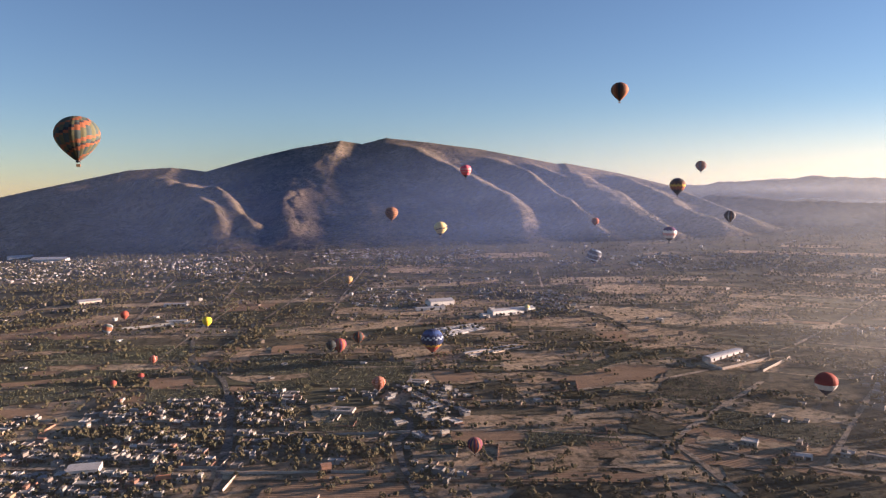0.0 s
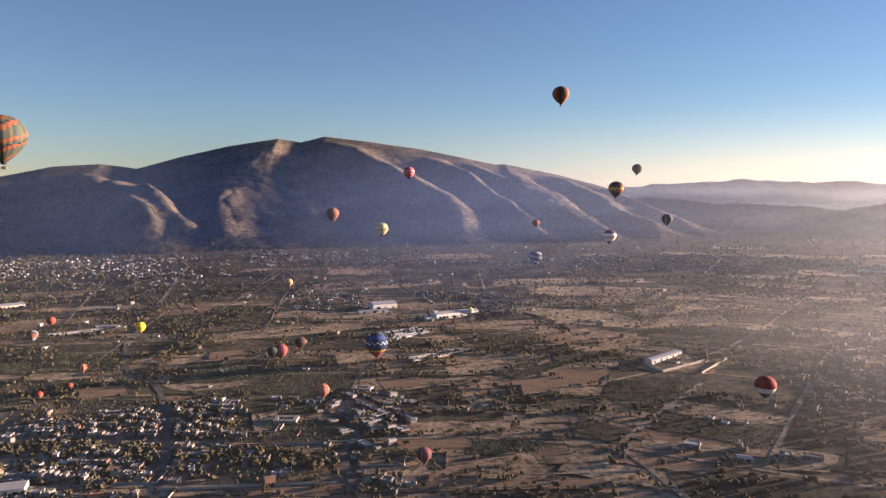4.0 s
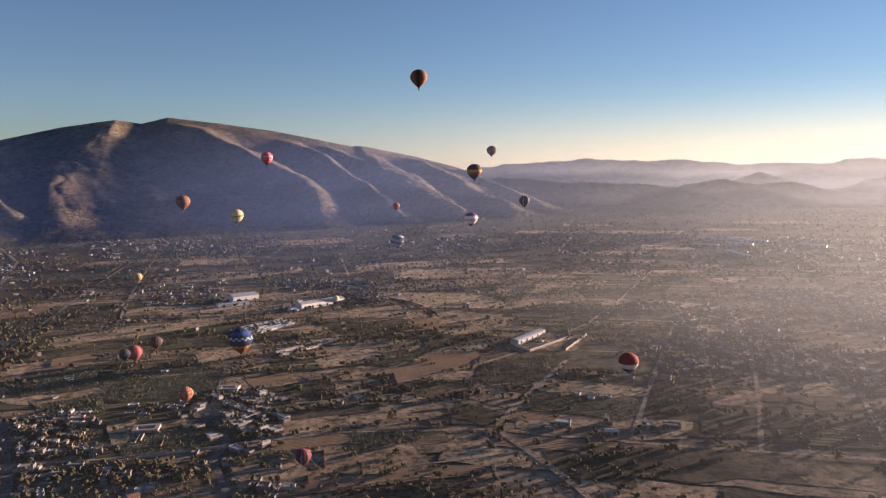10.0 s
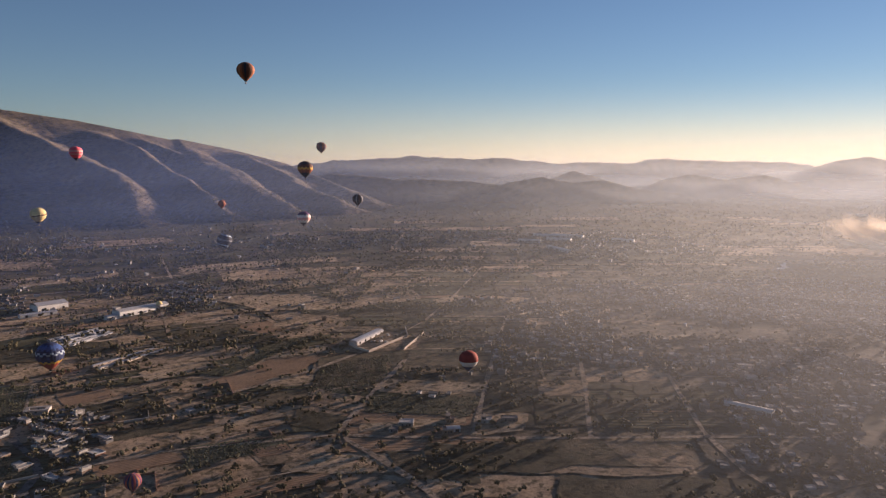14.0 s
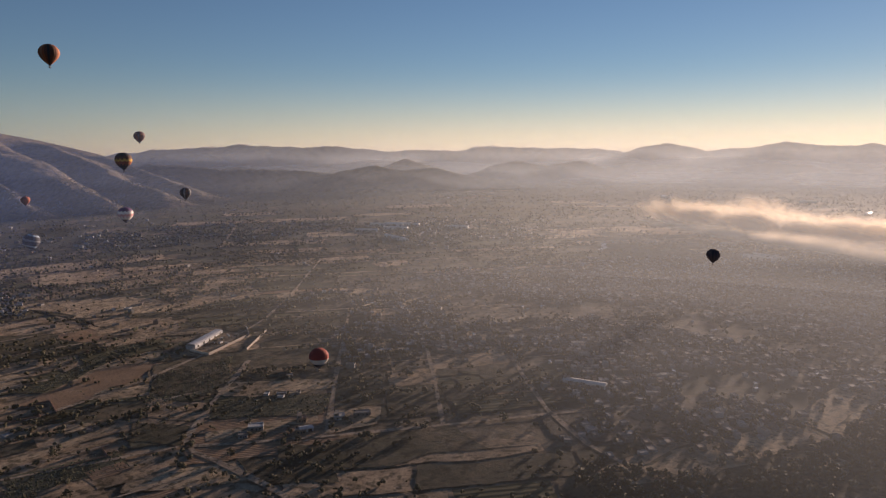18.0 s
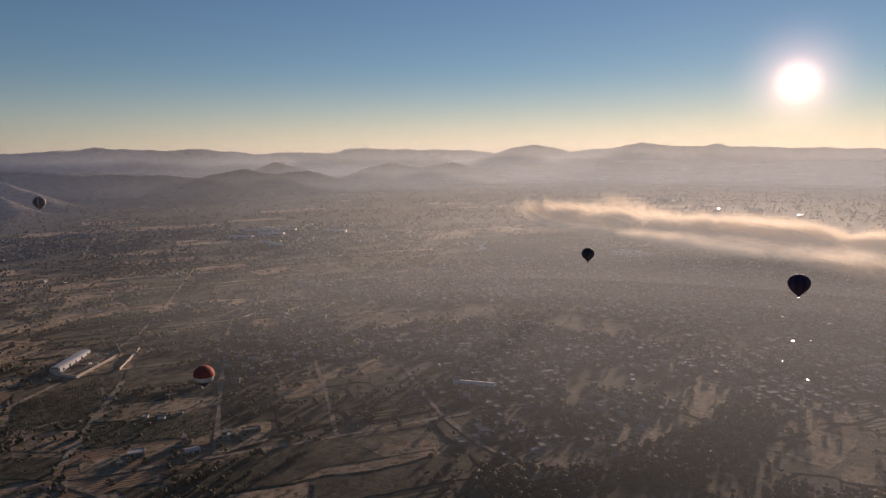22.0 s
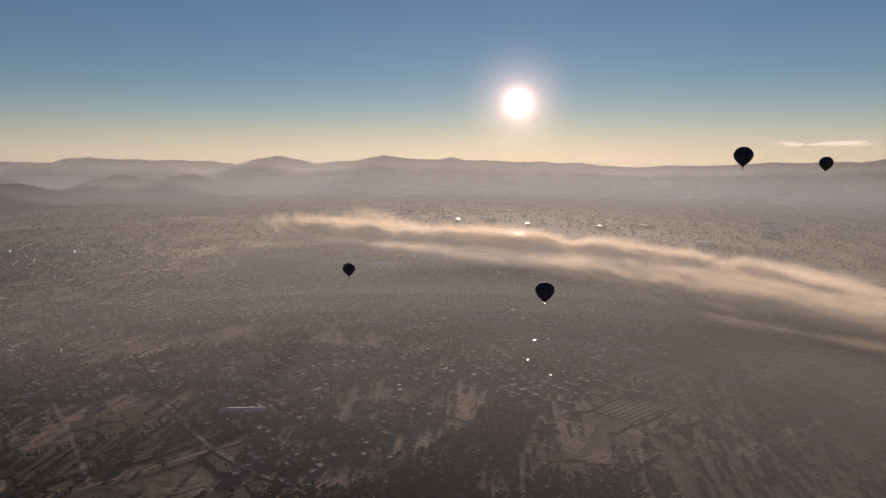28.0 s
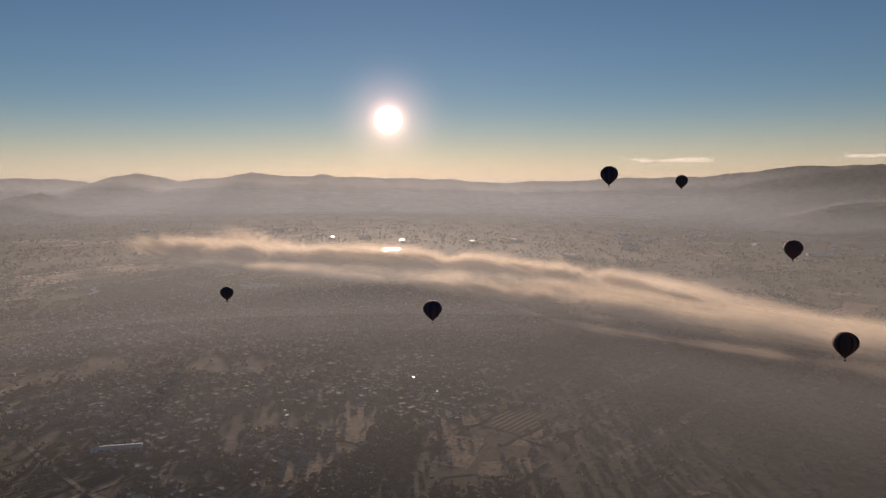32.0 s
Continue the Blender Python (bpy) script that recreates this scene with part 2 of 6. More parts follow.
def valley(x, y):
    """Height of the valley floor."""
    d = np.hypot(x, y)
    return -0.162 + 0.029428 * x + 0.024693 * y - 0.024 * 80 * np.log1p(np.exp(np.minimum((d - 1170) / 80, 60)))


def lattice(ix, iy, seed):
    h = np.sin(ix * 127.1 + iy * 311.7 + seed * 74.7) * 43758.5453
    return h - np.floor(h)


def value_noise(x, y, seed):
    ix, iy = np.floor(x), np.floor(y)
    fx, fy = x - ix, y - iy
    fx, fy = fx * fx * (3 - 2 * fx), fy * fy * (3 - 2 * fy)
    a, b = lattice(ix, iy, seed), lattice(ix + 1, iy, seed)
    c, d = lattice(ix, iy + 1, seed), lattice(ix + 1, iy + 1, seed)
    return (a * (1 - fx) + b * fx) * (1 - fy) + (c * (1 - fx) + d * fx) * fy


def fbm(x, y, scale, octaves=5, seed=0, gain=0.5):
    total, amp, f = 0.0, 1.0, 1.0 / scale
    for k in range(octaves):
        total = total + amp * (value_noise(x * f, y * f, seed + k) - 0.5)
        amp, f = amp * gain, f * 2.03
    return total


def ridge_height(x, y, line, slope, power=1.0):
    """Height of a ridge along a line of (x, y, height), falling off with the distance from it."""
    best = np.full(np.shape(x), -1e9)
    for (x0, y0, h0), (x1, y1, h1) in zip(line, line[1:]):
        dx, dy = x1 - x0, y1 - y0
        s = np.clip(((x - x0) * dx + (y - y0) * dy) / (dx * dx + dy * dy), 0, 1)
        d = np.hypot(x - x0 - s * dx, y - y0 - s * dy)
        best = np.maximum(best, h0 + s * (h1 - h0) - slope * d ** power)
    return best


def sheet(name, xs, ys, zs, material):
    """A mesh over a grid of rows and columns."""
    n, m = xs.shape
    co = np.stack([xs, ys, zs], -1).reshape(-1, 3)
    i = np.arange(n * m).reshape(n, m)
    quads = np.stack([i[:-1, :-1], i[:-1, 1:], i[1:, 1:], i[1:, :-1]], -1).reshape(-1, 4)
    return raw_mesh(name, co, quads, [material], smooth=True)


def raw_mesh(name, co, faces, materials, smooth=False, slots=None):
    """A mesh object from arrays of corners and of faces that all have the same number of sides."""
    me = bpy.data.meshes.new(name)
    faces = np.asarray(faces, np.int32)
    k = faces.shape[1]
    me.vertices.add(len(co))
    me.vertices.foreach_set("co", np.asarray(co, np.float32).ravel())
    me.loops.add(faces.size)
    me.loops.foreach_set("vertex_index", faces.ravel())
    me.polygons.add(len(faces))
    me.polygons.foreach_set("loop_start", np.arange(0, faces.size, k, dtype=np.int32))
    me.polygons.foreach_set("use_smooth", np.full(len(faces), smooth))
    if slots is not None:
        me.polygons.foreach_set("material_index", np.asarray(slots, np.int32))
    for m in materials:
        me.materials.append(m)
    me.update(calc_edges=True)
    return new(name, me)


# the valley floor, one sheet to the horizon
ring = np.concatenate([np.linspace(0, 1500, 60), np.linspace(1560, 4900, 60)])
turn = np.linspace(0, 2 * np.pi, 241)
rr, aa = np.meshgrid(ring, turn, indexing="ij")
gx, gy = rr * np.cos(aa), rr * np.sin(aa)
gz = valley(gx, gy) + fbm(gx, gy, 160, 3, 7) * 0.5 - 0.6
ground = tagged(sheet("ground", gx, gy, gz, MAT_GROUND), "dry brown valley floor with scrub, fields and dirt", "ground", kind="structure")

# the mountain: one long crest that sinks into the plain in the east, a foot line, and rounded spurs between them
CREST = ((-2500, 3300, 90), (-1911, 3400, 225), (-1518, 3560, 322), (-1319, 3600, 336), (-1190, 3720, 318), (-988, 3773, 381), (-754, 3800, 438),
         (-525, 3865, 480), (-418, 3935, 466), (-295, 3949, 499), (-58, 3900, 470), (213, 3894, 433), (445, 3824, 384), (602, 3800, 351), (648, 3800, 354),
         (702, 3800, 344), (943, 3800, 297), (1125, 3625, 238), (1302, 3500, 152), (1420, 3200, 50))
FOOT = ((-2500, 2650), (-1500, 2560), (-900, 2520), (-400, 2500), (300, 2440), (800, 2420), (1100, 2500), (1300, 2650), (1420, 2900))
SPURS = (
    # width, height, line from the crest down to the foot
    (130, 92, ((-1390, 3480), (-1266, 3313), (-1148, 3247), (-1030, 3090), (-940, 2939), (-850, 2780), (-772, 2662))),
    (40, 36, ((-1060, 3230), (-991, 3160), (-838, 2979), (-717, 2773), (-690, 2680))),
    (80, 34, ((-720, 3280), (-688, 3195), (-656, 2976), (-589, 2804), (-522, 2647))),
    (90, 18, ((-528, 3850), (-545, 3720), (-580, 3580), (-640, 3440))),
    (85, 50, ((-295, 3900), (-197, 3748), (-109, 3671), (43, 3421), (177, 3217), (270, 3070), (299, 2900), (303, 2700), (310, 2520))),
    (62, 44, ((213, 3800), (260, 3671), (393, 3465), (472, 3181), (538, 2864), (584, 2572), (600, 2450))),
    (62, 44, ((400, 3760), (456, 3650), (607, 3380), (674, 3078), (718, 2698), (722, 2480))),
    (60, 44, ((610, 3680), (662, 3534), (734, 3297), (773, 2996), (798, 2718), (808, 2425))),
    (72, 40, ((820, 3740), (873, 3605), (940, 3340), (979, 2977), (1004, 2611), (1008, 2480))),
    (80, 30, ((1060, 3560), (1120, 3300), (1160, 3000), (1180, 2680))),
    (120, 18, ((-1700, 3450), (-1760, 3150), (-1800, 2850))),
    (110, 18, ((-2050, 3300), (-2100, 3000), (-2130, 2800))),
)
mx, my = np.meshgrid(np.linspace(-2600, 1500, 560), np.linspace(1950, 4750, 380), indexing="ij")
wx, wy = mx + fbm(mx, my, 260, 5, 3) * 46, my + fbm(mx, my, 260, 5, 13) * 46
crest_line, foot_line = np.array(CREST, float), np.array(FOOT, float)
crest_y, crest_h = np.interp(mx, crest_line[:, 0], crest_line[:, 1]), np.interp(mx, crest_line[:, 0], crest_line[:, 2])
foot_y, plain_z = np.interp(mx, foot_line[:, 0], foot_line[:, 1]), valley(mx, my)
down = np.clip((crest_y - my) / (crest_y - foot_y), 0, 1)
mz = np.where(my <= crest_y, plain_z + (crest_h - plain_z) * (1 - down) ** 1.3, crest_h - 0.45 * (my - crest_y))
for width, rise_, line_ in SPURS:
    pts_ = np.array(line_, float)
    at_ = np.concatenate([[0], np.cumsum(np.hypot(*np.diff(pts_, axis=0).T))])
    best, along = np.full(mx.shape, 1e9), np.zeros(mx.shape)
    for (x0, y0), (x1, y1), a0, a1 in zip(pts_, pts_[1:], at_, at_[1:]):
        dx, dy = x1 - x0, y1 - y0
        s_ = np.clip(((wx - x0) * dx + (wy - y0) * dy) / (dx * dx + dy * dy), 0, 1)
        d_ = np.hypot(wx - x0 - s_ * dx, wy - y0 - s_ * dy)
        along = np.where(d_ < best, (a0 + s_ * (a1 - a0)) / at_[-1], along)
        best = np.minimum(best, d_)
    # rounded back with a straight flank, and a shallow ravine on either side of it
    lift_ = np.exp(-(np.sqrt(best ** 2 + 100) / width) ** 1.6) - 0.30 * np.exp(-((best - 1.7 * width) / (0.7 * width)) ** 2)
    mz = mz + rise_ * lift_ * smooth_step(-0.02, 0.25, along) * smooth_step(1.06, 0.86, along) * smooth_step(0.0, 0.10, down)
gully = np.abs(fbm(wx + 0.3 * wy, wy * 0.35, 120, 4, 61))
flank = smooth_step(0.05, 0.3, down) * smooth_step(1.0, 0.7, down)
mz = mz - 22 * (0.20 - np.minimum(gully, 0.20)) * flank + fbm(mx, my, 130, 5, 23) * 7 * smooth_step(0.03, 0.2, down) * smooth_step(1.0, 0.8, down) + fbm(mx, my, 34, 3, 29) * 3.6 * smooth_step(0.02, 0.1, down)
mz = np.where((down < 0.995) & (mz > plain_z + 0.3) & (mx < 1480), mz, plain_z - 6)
mountain = tagged(sheet("mountain", mx, my, mz, MAT_MOUNTAIN), "broad scrub-covered mountain with gullied slopes", "mountain", kind="structure")


def land_height(x, y):
    return float(valley(np.float64(x), np.float64(y)))


CAMERA_EYE = np.array((-22.0, 30.0, 233.0))


def hill_range(line, slope, label, wide=700, step=26.0, rough=30, near=1.0):
    """A ridge along a line. near draws it towards the camera, keeping its outline from there."""
    pts = CAMERA_EYE + (np.array(line, float) - CAMERA_EYE) * near
    line = [tuple(p) for p in pts]
    x0, x1 = pts[:, 0].min() - wide, pts[:, 0].max() + wide
    y0, y1 = pts[:, 1].min() - wide, pts[:, 1].max() + wide
    hx, hy = np.meshgrid(np.arange(x0, x1, step), np.arange(y0, y1, step), indexing="ij")
    ux, uy = hx + fbm(hx, hy, 300, 4, 41) * 40, hy + fbm(hx, hy, 300, 4, 43) * 40
    hz = ridge_height(ux, uy, line, slope) + fbm(hx, hy, 180, 4, 47) * rough
    hz = np.where(hz > valley(hx, hy), hz, valley(hx, hy) - 15)
    return tagged(sheet("hill_range", hx, hy, hz, MAT_HILL), label, "hills", kind="structure")


hill_range(((1502, 4029, 183), (1690, 3954, 172), (1867, 3873, 150), (2247, 3666, 136), (2700, 3300, 105)), 0.5, "low dark ridge running out from the mountain foot", 330, 22.0, 12, 0.8)
hill_range(((2035, 2983, 146), (2161, 2891, 175), (2290, 2788, 150), (2403, 2689, 168), (2490, 2607, 138), (2650, 2480, 105)), 0.5, "low twin hills in the hazy plain", 420, 20.0, 14, 0.92)
hill_range(((2700, 3420, 165), (2775, 3360, 196), (2860, 3290, 165)), 0.35, "small pointed hill in the far haze", 420, 20.0, 14, 0.9)
hill_range(((2938, 2866, 162), (3036, 2759, 189), (3161, 2613, 164), (3277, 2463, 190), (3342, 2373, 166), (3420, 2250, 130)), 0.45, "low rounded hills in the far haze", 420, 20.0, 14, 0.92)
hill_range(((1537, 4463, 245), (1768, 4376, 268), (2143, 4206, 286), (2571, 3958, 284), (2841, 3770, 260), (3097, 3562, 243), (3338, 3338, 262), (3508, 3158, 270), (3719, 2906, 252), (3913, 2639, 252)), 0.4,
           "pale far ridge in the morning haze", 330, 24.0, 26)
hill_range(((3763, 2459, 226), (3978, 2493, 270), (4044, 2382, 288), (4155, 2176, 243), (4275, 1921, 262), (4330, 1788, 292), (4407, 1581, 258), (4446, 1466, 255),
            (4473, 1375, 276), (4504, 1268, 258), (4545, 1103, 262), (4568, 995, 248), (4621, 599, 244), (4638, 425, 220), (4649, 220, 209), (4652, 53, 231), (4645, -176, 224),
            (4590, -638, 238), (4505, -1056, 248), (4344, -1266, 288), (4147, -1530, 300), (3946, -1750, 312)), 0.34,
           "hazy blue mountain range on the horizon under the sun", 420, 24.0, 16)
hill_range(((3319, -1174, 96), (3272, -1294, 143), (3216, -1424, 152), (3050, -1800, 170)), 0.28, "dark hill shoulder in the haze", 420, 24.0, 14)
hill_range(((-2700, 3900, 95), (-3300, 3300, 110), (-3700, 2700, 90)), 0.25, "low far ridge in haze")


# ---------------------------------------------------------------- mist and smoke
def mist(name, colour, density, shape, tint=None):
    """Thin drifting mist: sunlight scatters in it, and what lies behind shows through. shape builds the density (0 to 1)."""
    m, t, b = nodes_of(name)
    t.nodes.remove(b)
    out = t.nodes["Material Output"]
    clear, back, front = (t.nodes.new("ShaderNodeBsdf" + k) for k in ("Transparent", "Translucent", "Diffuse"))
    both, all_ = t.nodes.new("ShaderNodeMixShader"), t.nodes.new("ShaderNodeMixShader")
    back.inputs["Color"].default_value = front.inputs["Color"].default_value = (*colour, 1)
    if tint is not None:
        for n in (back, front):
            link(t, tint(t), n.inputs["Color"])
    both.inputs[0].default_value = 0.5
    link(t, back.outputs[0], both.inputs[1])
    link(t, front.outputs[0], both.inputs[2])
    link(t, mathn(t, "MULTIPLY", shape(t), density, clamp=True), all_.inputs[0])
    link(t, clear.outputs[0], all_.inputs[1])
    link(t, both.outputs[0], all_.inputs[2])
    link(t, all_.outputs[0], out.inputs["Surface"])
    return m


def uv_of(t):
    s = t.nodes.new("ShaderNodeSeparateXYZ")
    link(t, t.nodes.new("ShaderNodeUVMap").outputs["UV"], s.inputs[0])
    return s.outputs[0], s.outputs[1]


def strip_mesh(name, feet, tops, material):
    """An upright strip with u along it and v from foot to top."""
    n = len(feet)
    co = np.concatenate([feet, tops])
    i = np.arange(n - 1)
    ob = raw_mesh(name, co, np.stack([i, i + 1, i + 1 + n, i + n], -1), [material], smooth=True)
    uv = ob.data.uv_layers.new(name="UVMap")
    u = np.linspace(0, 1, n)
    vals = np.stack([np.stack([u[i], 0 * i], -1), np.stack([u[i + 1], 0 * i], -1), np.stack([u[i + 1], 0 * i + 1.0], -1), np.stack([u[i], 0 * i + 1.0], -1)], 1)
    uv.data.foreach_set("uv", vals.astype(np.float32).ravel())
    return ob


# middle of the camera's drift, which the haze cylinders are centred on
CAMERA_MID = (-40.0, 55.0)


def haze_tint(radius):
    """Scattered light put into the colour: bluish away from the sun, pale towards it."""
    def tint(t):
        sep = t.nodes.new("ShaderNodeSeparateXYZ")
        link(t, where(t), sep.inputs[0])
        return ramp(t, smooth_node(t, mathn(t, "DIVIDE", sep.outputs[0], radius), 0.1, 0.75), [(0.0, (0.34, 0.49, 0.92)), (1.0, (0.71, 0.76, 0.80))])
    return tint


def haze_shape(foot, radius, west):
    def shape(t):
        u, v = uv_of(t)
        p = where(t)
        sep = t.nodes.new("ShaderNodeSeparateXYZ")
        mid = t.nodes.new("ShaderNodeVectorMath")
        mid.inputs[1].default_value = (-CAMERA_MID[0], -CAMERA_MID[1], 0)
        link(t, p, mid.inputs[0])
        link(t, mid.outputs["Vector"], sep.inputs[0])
        # density raised towards the sun stands in for the brighter scatter there
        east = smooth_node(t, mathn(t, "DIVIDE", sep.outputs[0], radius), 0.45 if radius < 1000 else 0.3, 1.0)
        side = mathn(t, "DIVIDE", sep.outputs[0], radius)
        west_weight = mathn(t, "ADD", mathn(t, "MULTIPLY", mathn(t, "MULTIPLY", smooth_node(t, side, -0.5, -0.2), smooth_node(t, side, 0.6, 0.05)), 0.5), mathn(t, "MULTIPLY", smooth_node(t, side, -0.95, -0.3), 0.22))
        south_weight = mathn(t, "ADD", mathn(t, "MULTIPLY", smooth_node(t, mathn(t, "DIVIDE", sep.outputs[1], radius), -0.3, 0.35), 0.4), 0.6)
        thick = mathn(t, "MULTIPLY", mathn(t, "ADD", mathn(t, "MULTIPLY", east, 1 - 0.4 * west), mathn(t, "MULTIPLY", west_weight, west)), south_weight)
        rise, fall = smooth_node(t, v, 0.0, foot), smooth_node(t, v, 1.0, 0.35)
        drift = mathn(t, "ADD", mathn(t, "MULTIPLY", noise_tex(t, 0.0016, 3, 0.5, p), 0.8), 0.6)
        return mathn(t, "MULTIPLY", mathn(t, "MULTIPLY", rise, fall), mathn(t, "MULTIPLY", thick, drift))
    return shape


# translucent cylinders round the camera's path stand in for depth haze
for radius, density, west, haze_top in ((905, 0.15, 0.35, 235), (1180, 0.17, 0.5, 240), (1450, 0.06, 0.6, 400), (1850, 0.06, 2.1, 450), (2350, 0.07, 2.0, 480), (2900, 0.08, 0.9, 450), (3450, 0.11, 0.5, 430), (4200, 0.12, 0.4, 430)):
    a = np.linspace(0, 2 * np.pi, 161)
    hx, hy = CAMERA_MID[0] + radius * np.cos(a), CAMERA_MID[1] + radius * np.sin(a)
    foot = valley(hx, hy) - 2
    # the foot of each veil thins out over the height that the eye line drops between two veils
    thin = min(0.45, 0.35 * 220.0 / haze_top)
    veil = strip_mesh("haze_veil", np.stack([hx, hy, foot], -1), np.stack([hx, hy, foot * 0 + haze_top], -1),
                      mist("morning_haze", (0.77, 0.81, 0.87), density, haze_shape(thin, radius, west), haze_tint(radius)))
    tagged(veil, "translucent haze cylinder round the camera, denser towards the sun", "haze", kind="structure")


# two thin sheets over the near fields, below most balloons: mist plus painted glare
def ground_mist_glare(density, seed):
    m, t, b = nodes_of("ground_mist_glare")
    t.nodes.remove(b)
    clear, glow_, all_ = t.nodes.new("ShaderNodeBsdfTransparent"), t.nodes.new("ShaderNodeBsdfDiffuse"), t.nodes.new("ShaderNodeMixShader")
    # shading normals point at the sun, so the sheets brighten as if sunlit
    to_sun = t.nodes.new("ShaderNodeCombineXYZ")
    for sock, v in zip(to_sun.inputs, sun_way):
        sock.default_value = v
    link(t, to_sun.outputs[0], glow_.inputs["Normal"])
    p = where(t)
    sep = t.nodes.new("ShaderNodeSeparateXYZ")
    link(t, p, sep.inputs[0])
    # colour pales eastwards, towards the sun
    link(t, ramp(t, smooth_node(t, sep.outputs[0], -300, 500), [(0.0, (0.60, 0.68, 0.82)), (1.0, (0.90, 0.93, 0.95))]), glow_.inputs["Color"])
    far_ = t.nodes.new("ShaderNodeVectorMath")
    far_.operation = "LENGTH"
    link(t, p, far_.inputs[0])
    # density rises eastwards for the stronger glare on the sun's side
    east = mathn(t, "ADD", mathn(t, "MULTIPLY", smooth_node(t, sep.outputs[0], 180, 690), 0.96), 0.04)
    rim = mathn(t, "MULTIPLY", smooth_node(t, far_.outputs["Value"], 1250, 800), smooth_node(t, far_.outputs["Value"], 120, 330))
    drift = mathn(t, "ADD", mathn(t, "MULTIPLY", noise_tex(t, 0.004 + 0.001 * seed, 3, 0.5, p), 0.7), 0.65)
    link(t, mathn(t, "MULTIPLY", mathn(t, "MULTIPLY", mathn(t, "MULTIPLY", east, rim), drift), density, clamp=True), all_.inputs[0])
    for k, n in enumerate((clear, glow_)):
        link(t, n.outputs[0], all_.inputs[k + 1])
    link(t, all_.outputs[0], t.nodes["Material Output"].inputs["Surface"])
    return m


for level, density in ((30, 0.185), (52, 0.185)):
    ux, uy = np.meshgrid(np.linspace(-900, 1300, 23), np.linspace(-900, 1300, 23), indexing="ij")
    layer = sheet("mist_glare_layer", ux, uy, valley(ux, uy) + level, ground_mist_glare(density, level % 3))
    tagged(layer, "thin ground mist with painted glare over the fields and town", "haze", kind="structure")


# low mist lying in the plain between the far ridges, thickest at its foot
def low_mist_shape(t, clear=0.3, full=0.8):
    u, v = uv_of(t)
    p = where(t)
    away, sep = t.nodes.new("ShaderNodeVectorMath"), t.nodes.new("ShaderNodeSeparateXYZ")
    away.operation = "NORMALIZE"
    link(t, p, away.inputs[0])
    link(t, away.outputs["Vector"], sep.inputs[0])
    # mist thickened towards the sun, where the haze looks brighter
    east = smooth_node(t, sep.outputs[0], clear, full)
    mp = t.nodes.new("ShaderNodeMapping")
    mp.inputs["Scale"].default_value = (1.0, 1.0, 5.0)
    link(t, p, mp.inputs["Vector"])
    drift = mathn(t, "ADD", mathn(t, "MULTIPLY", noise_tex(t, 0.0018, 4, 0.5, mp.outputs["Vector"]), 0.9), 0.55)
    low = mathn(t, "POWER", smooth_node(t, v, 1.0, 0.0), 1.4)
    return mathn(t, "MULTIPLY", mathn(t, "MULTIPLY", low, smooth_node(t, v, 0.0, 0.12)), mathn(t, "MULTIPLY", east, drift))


# rings round the camera's path, with radii set between the ridges
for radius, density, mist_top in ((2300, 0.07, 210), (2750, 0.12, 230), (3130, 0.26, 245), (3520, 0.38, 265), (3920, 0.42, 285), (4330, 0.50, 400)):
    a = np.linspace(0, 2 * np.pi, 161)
    hx, hy = CAMERA_MID[0] + radius * np.cos(a), CAMERA_MID[1] + radius * np.sin(a)
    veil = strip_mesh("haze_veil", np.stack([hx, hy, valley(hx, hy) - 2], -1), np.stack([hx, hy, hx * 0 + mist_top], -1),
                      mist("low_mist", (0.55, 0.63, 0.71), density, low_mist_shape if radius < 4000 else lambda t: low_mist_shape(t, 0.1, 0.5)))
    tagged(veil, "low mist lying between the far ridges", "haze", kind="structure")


# sheet behind the last hills, coloured for the pale hazy glow over the horizon
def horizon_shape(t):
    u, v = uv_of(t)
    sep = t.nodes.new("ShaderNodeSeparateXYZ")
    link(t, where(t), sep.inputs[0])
    # painted stronger on the sun's side, as the glow is
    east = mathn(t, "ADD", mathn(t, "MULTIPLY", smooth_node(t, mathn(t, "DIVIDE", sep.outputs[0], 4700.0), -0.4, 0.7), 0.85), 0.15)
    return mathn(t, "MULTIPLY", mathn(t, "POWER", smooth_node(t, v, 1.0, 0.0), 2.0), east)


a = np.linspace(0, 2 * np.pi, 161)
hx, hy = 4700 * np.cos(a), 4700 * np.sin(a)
veil = strip_mesh("haze_veil", np.stack([hx, hy, hx * 0 + 120], -1), np.stack([hx, hy, hx * 0 + 950], -1), mist("horizon_glow", (0.70, 0.65, 0.65), 0.36, horizon_shape))
tagged(veil, "pale sheet tinted for the hazy glow along the horizon", "haze", kind="structure")


def plume_shape(seed, cover):
    def shape(t):
        u, v = uv_of(t)
        p = where(t)
        mp = t.nodes.new("ShaderNodeMapping")
        mp.inputs["Location"].default_value = (0, 0, seed * 6.0)
        mp.inputs["Scale"].default_value = (1.0, 1.0, 1.7)
        link(t, p, mp.inputs["Vector"])
        n = noise_tex(t, 0.0075, 6, 0.58, mp.outputs["Vector"])
        edge = mathn(t, "MULTIPLY", smooth_node(t, v, -0.05, 0.8), smooth_node(t, v, 1.0, 0.3))
        ends = mathn(t, "MULTIPLY", smooth_node(t, u, 0.03, 0.16), smooth_node(t, u, 0.95, 0.55))
        body_ = mathn(t, "ADD", n, mathn(t, "MULTIPLY", edge, 0.20))
        return mathn(t, "MULTIPLY", smooth_node(t, body_, cover, cover + 0.26), mathn(t, "MULTIPLY", edge, ends))
    return shape


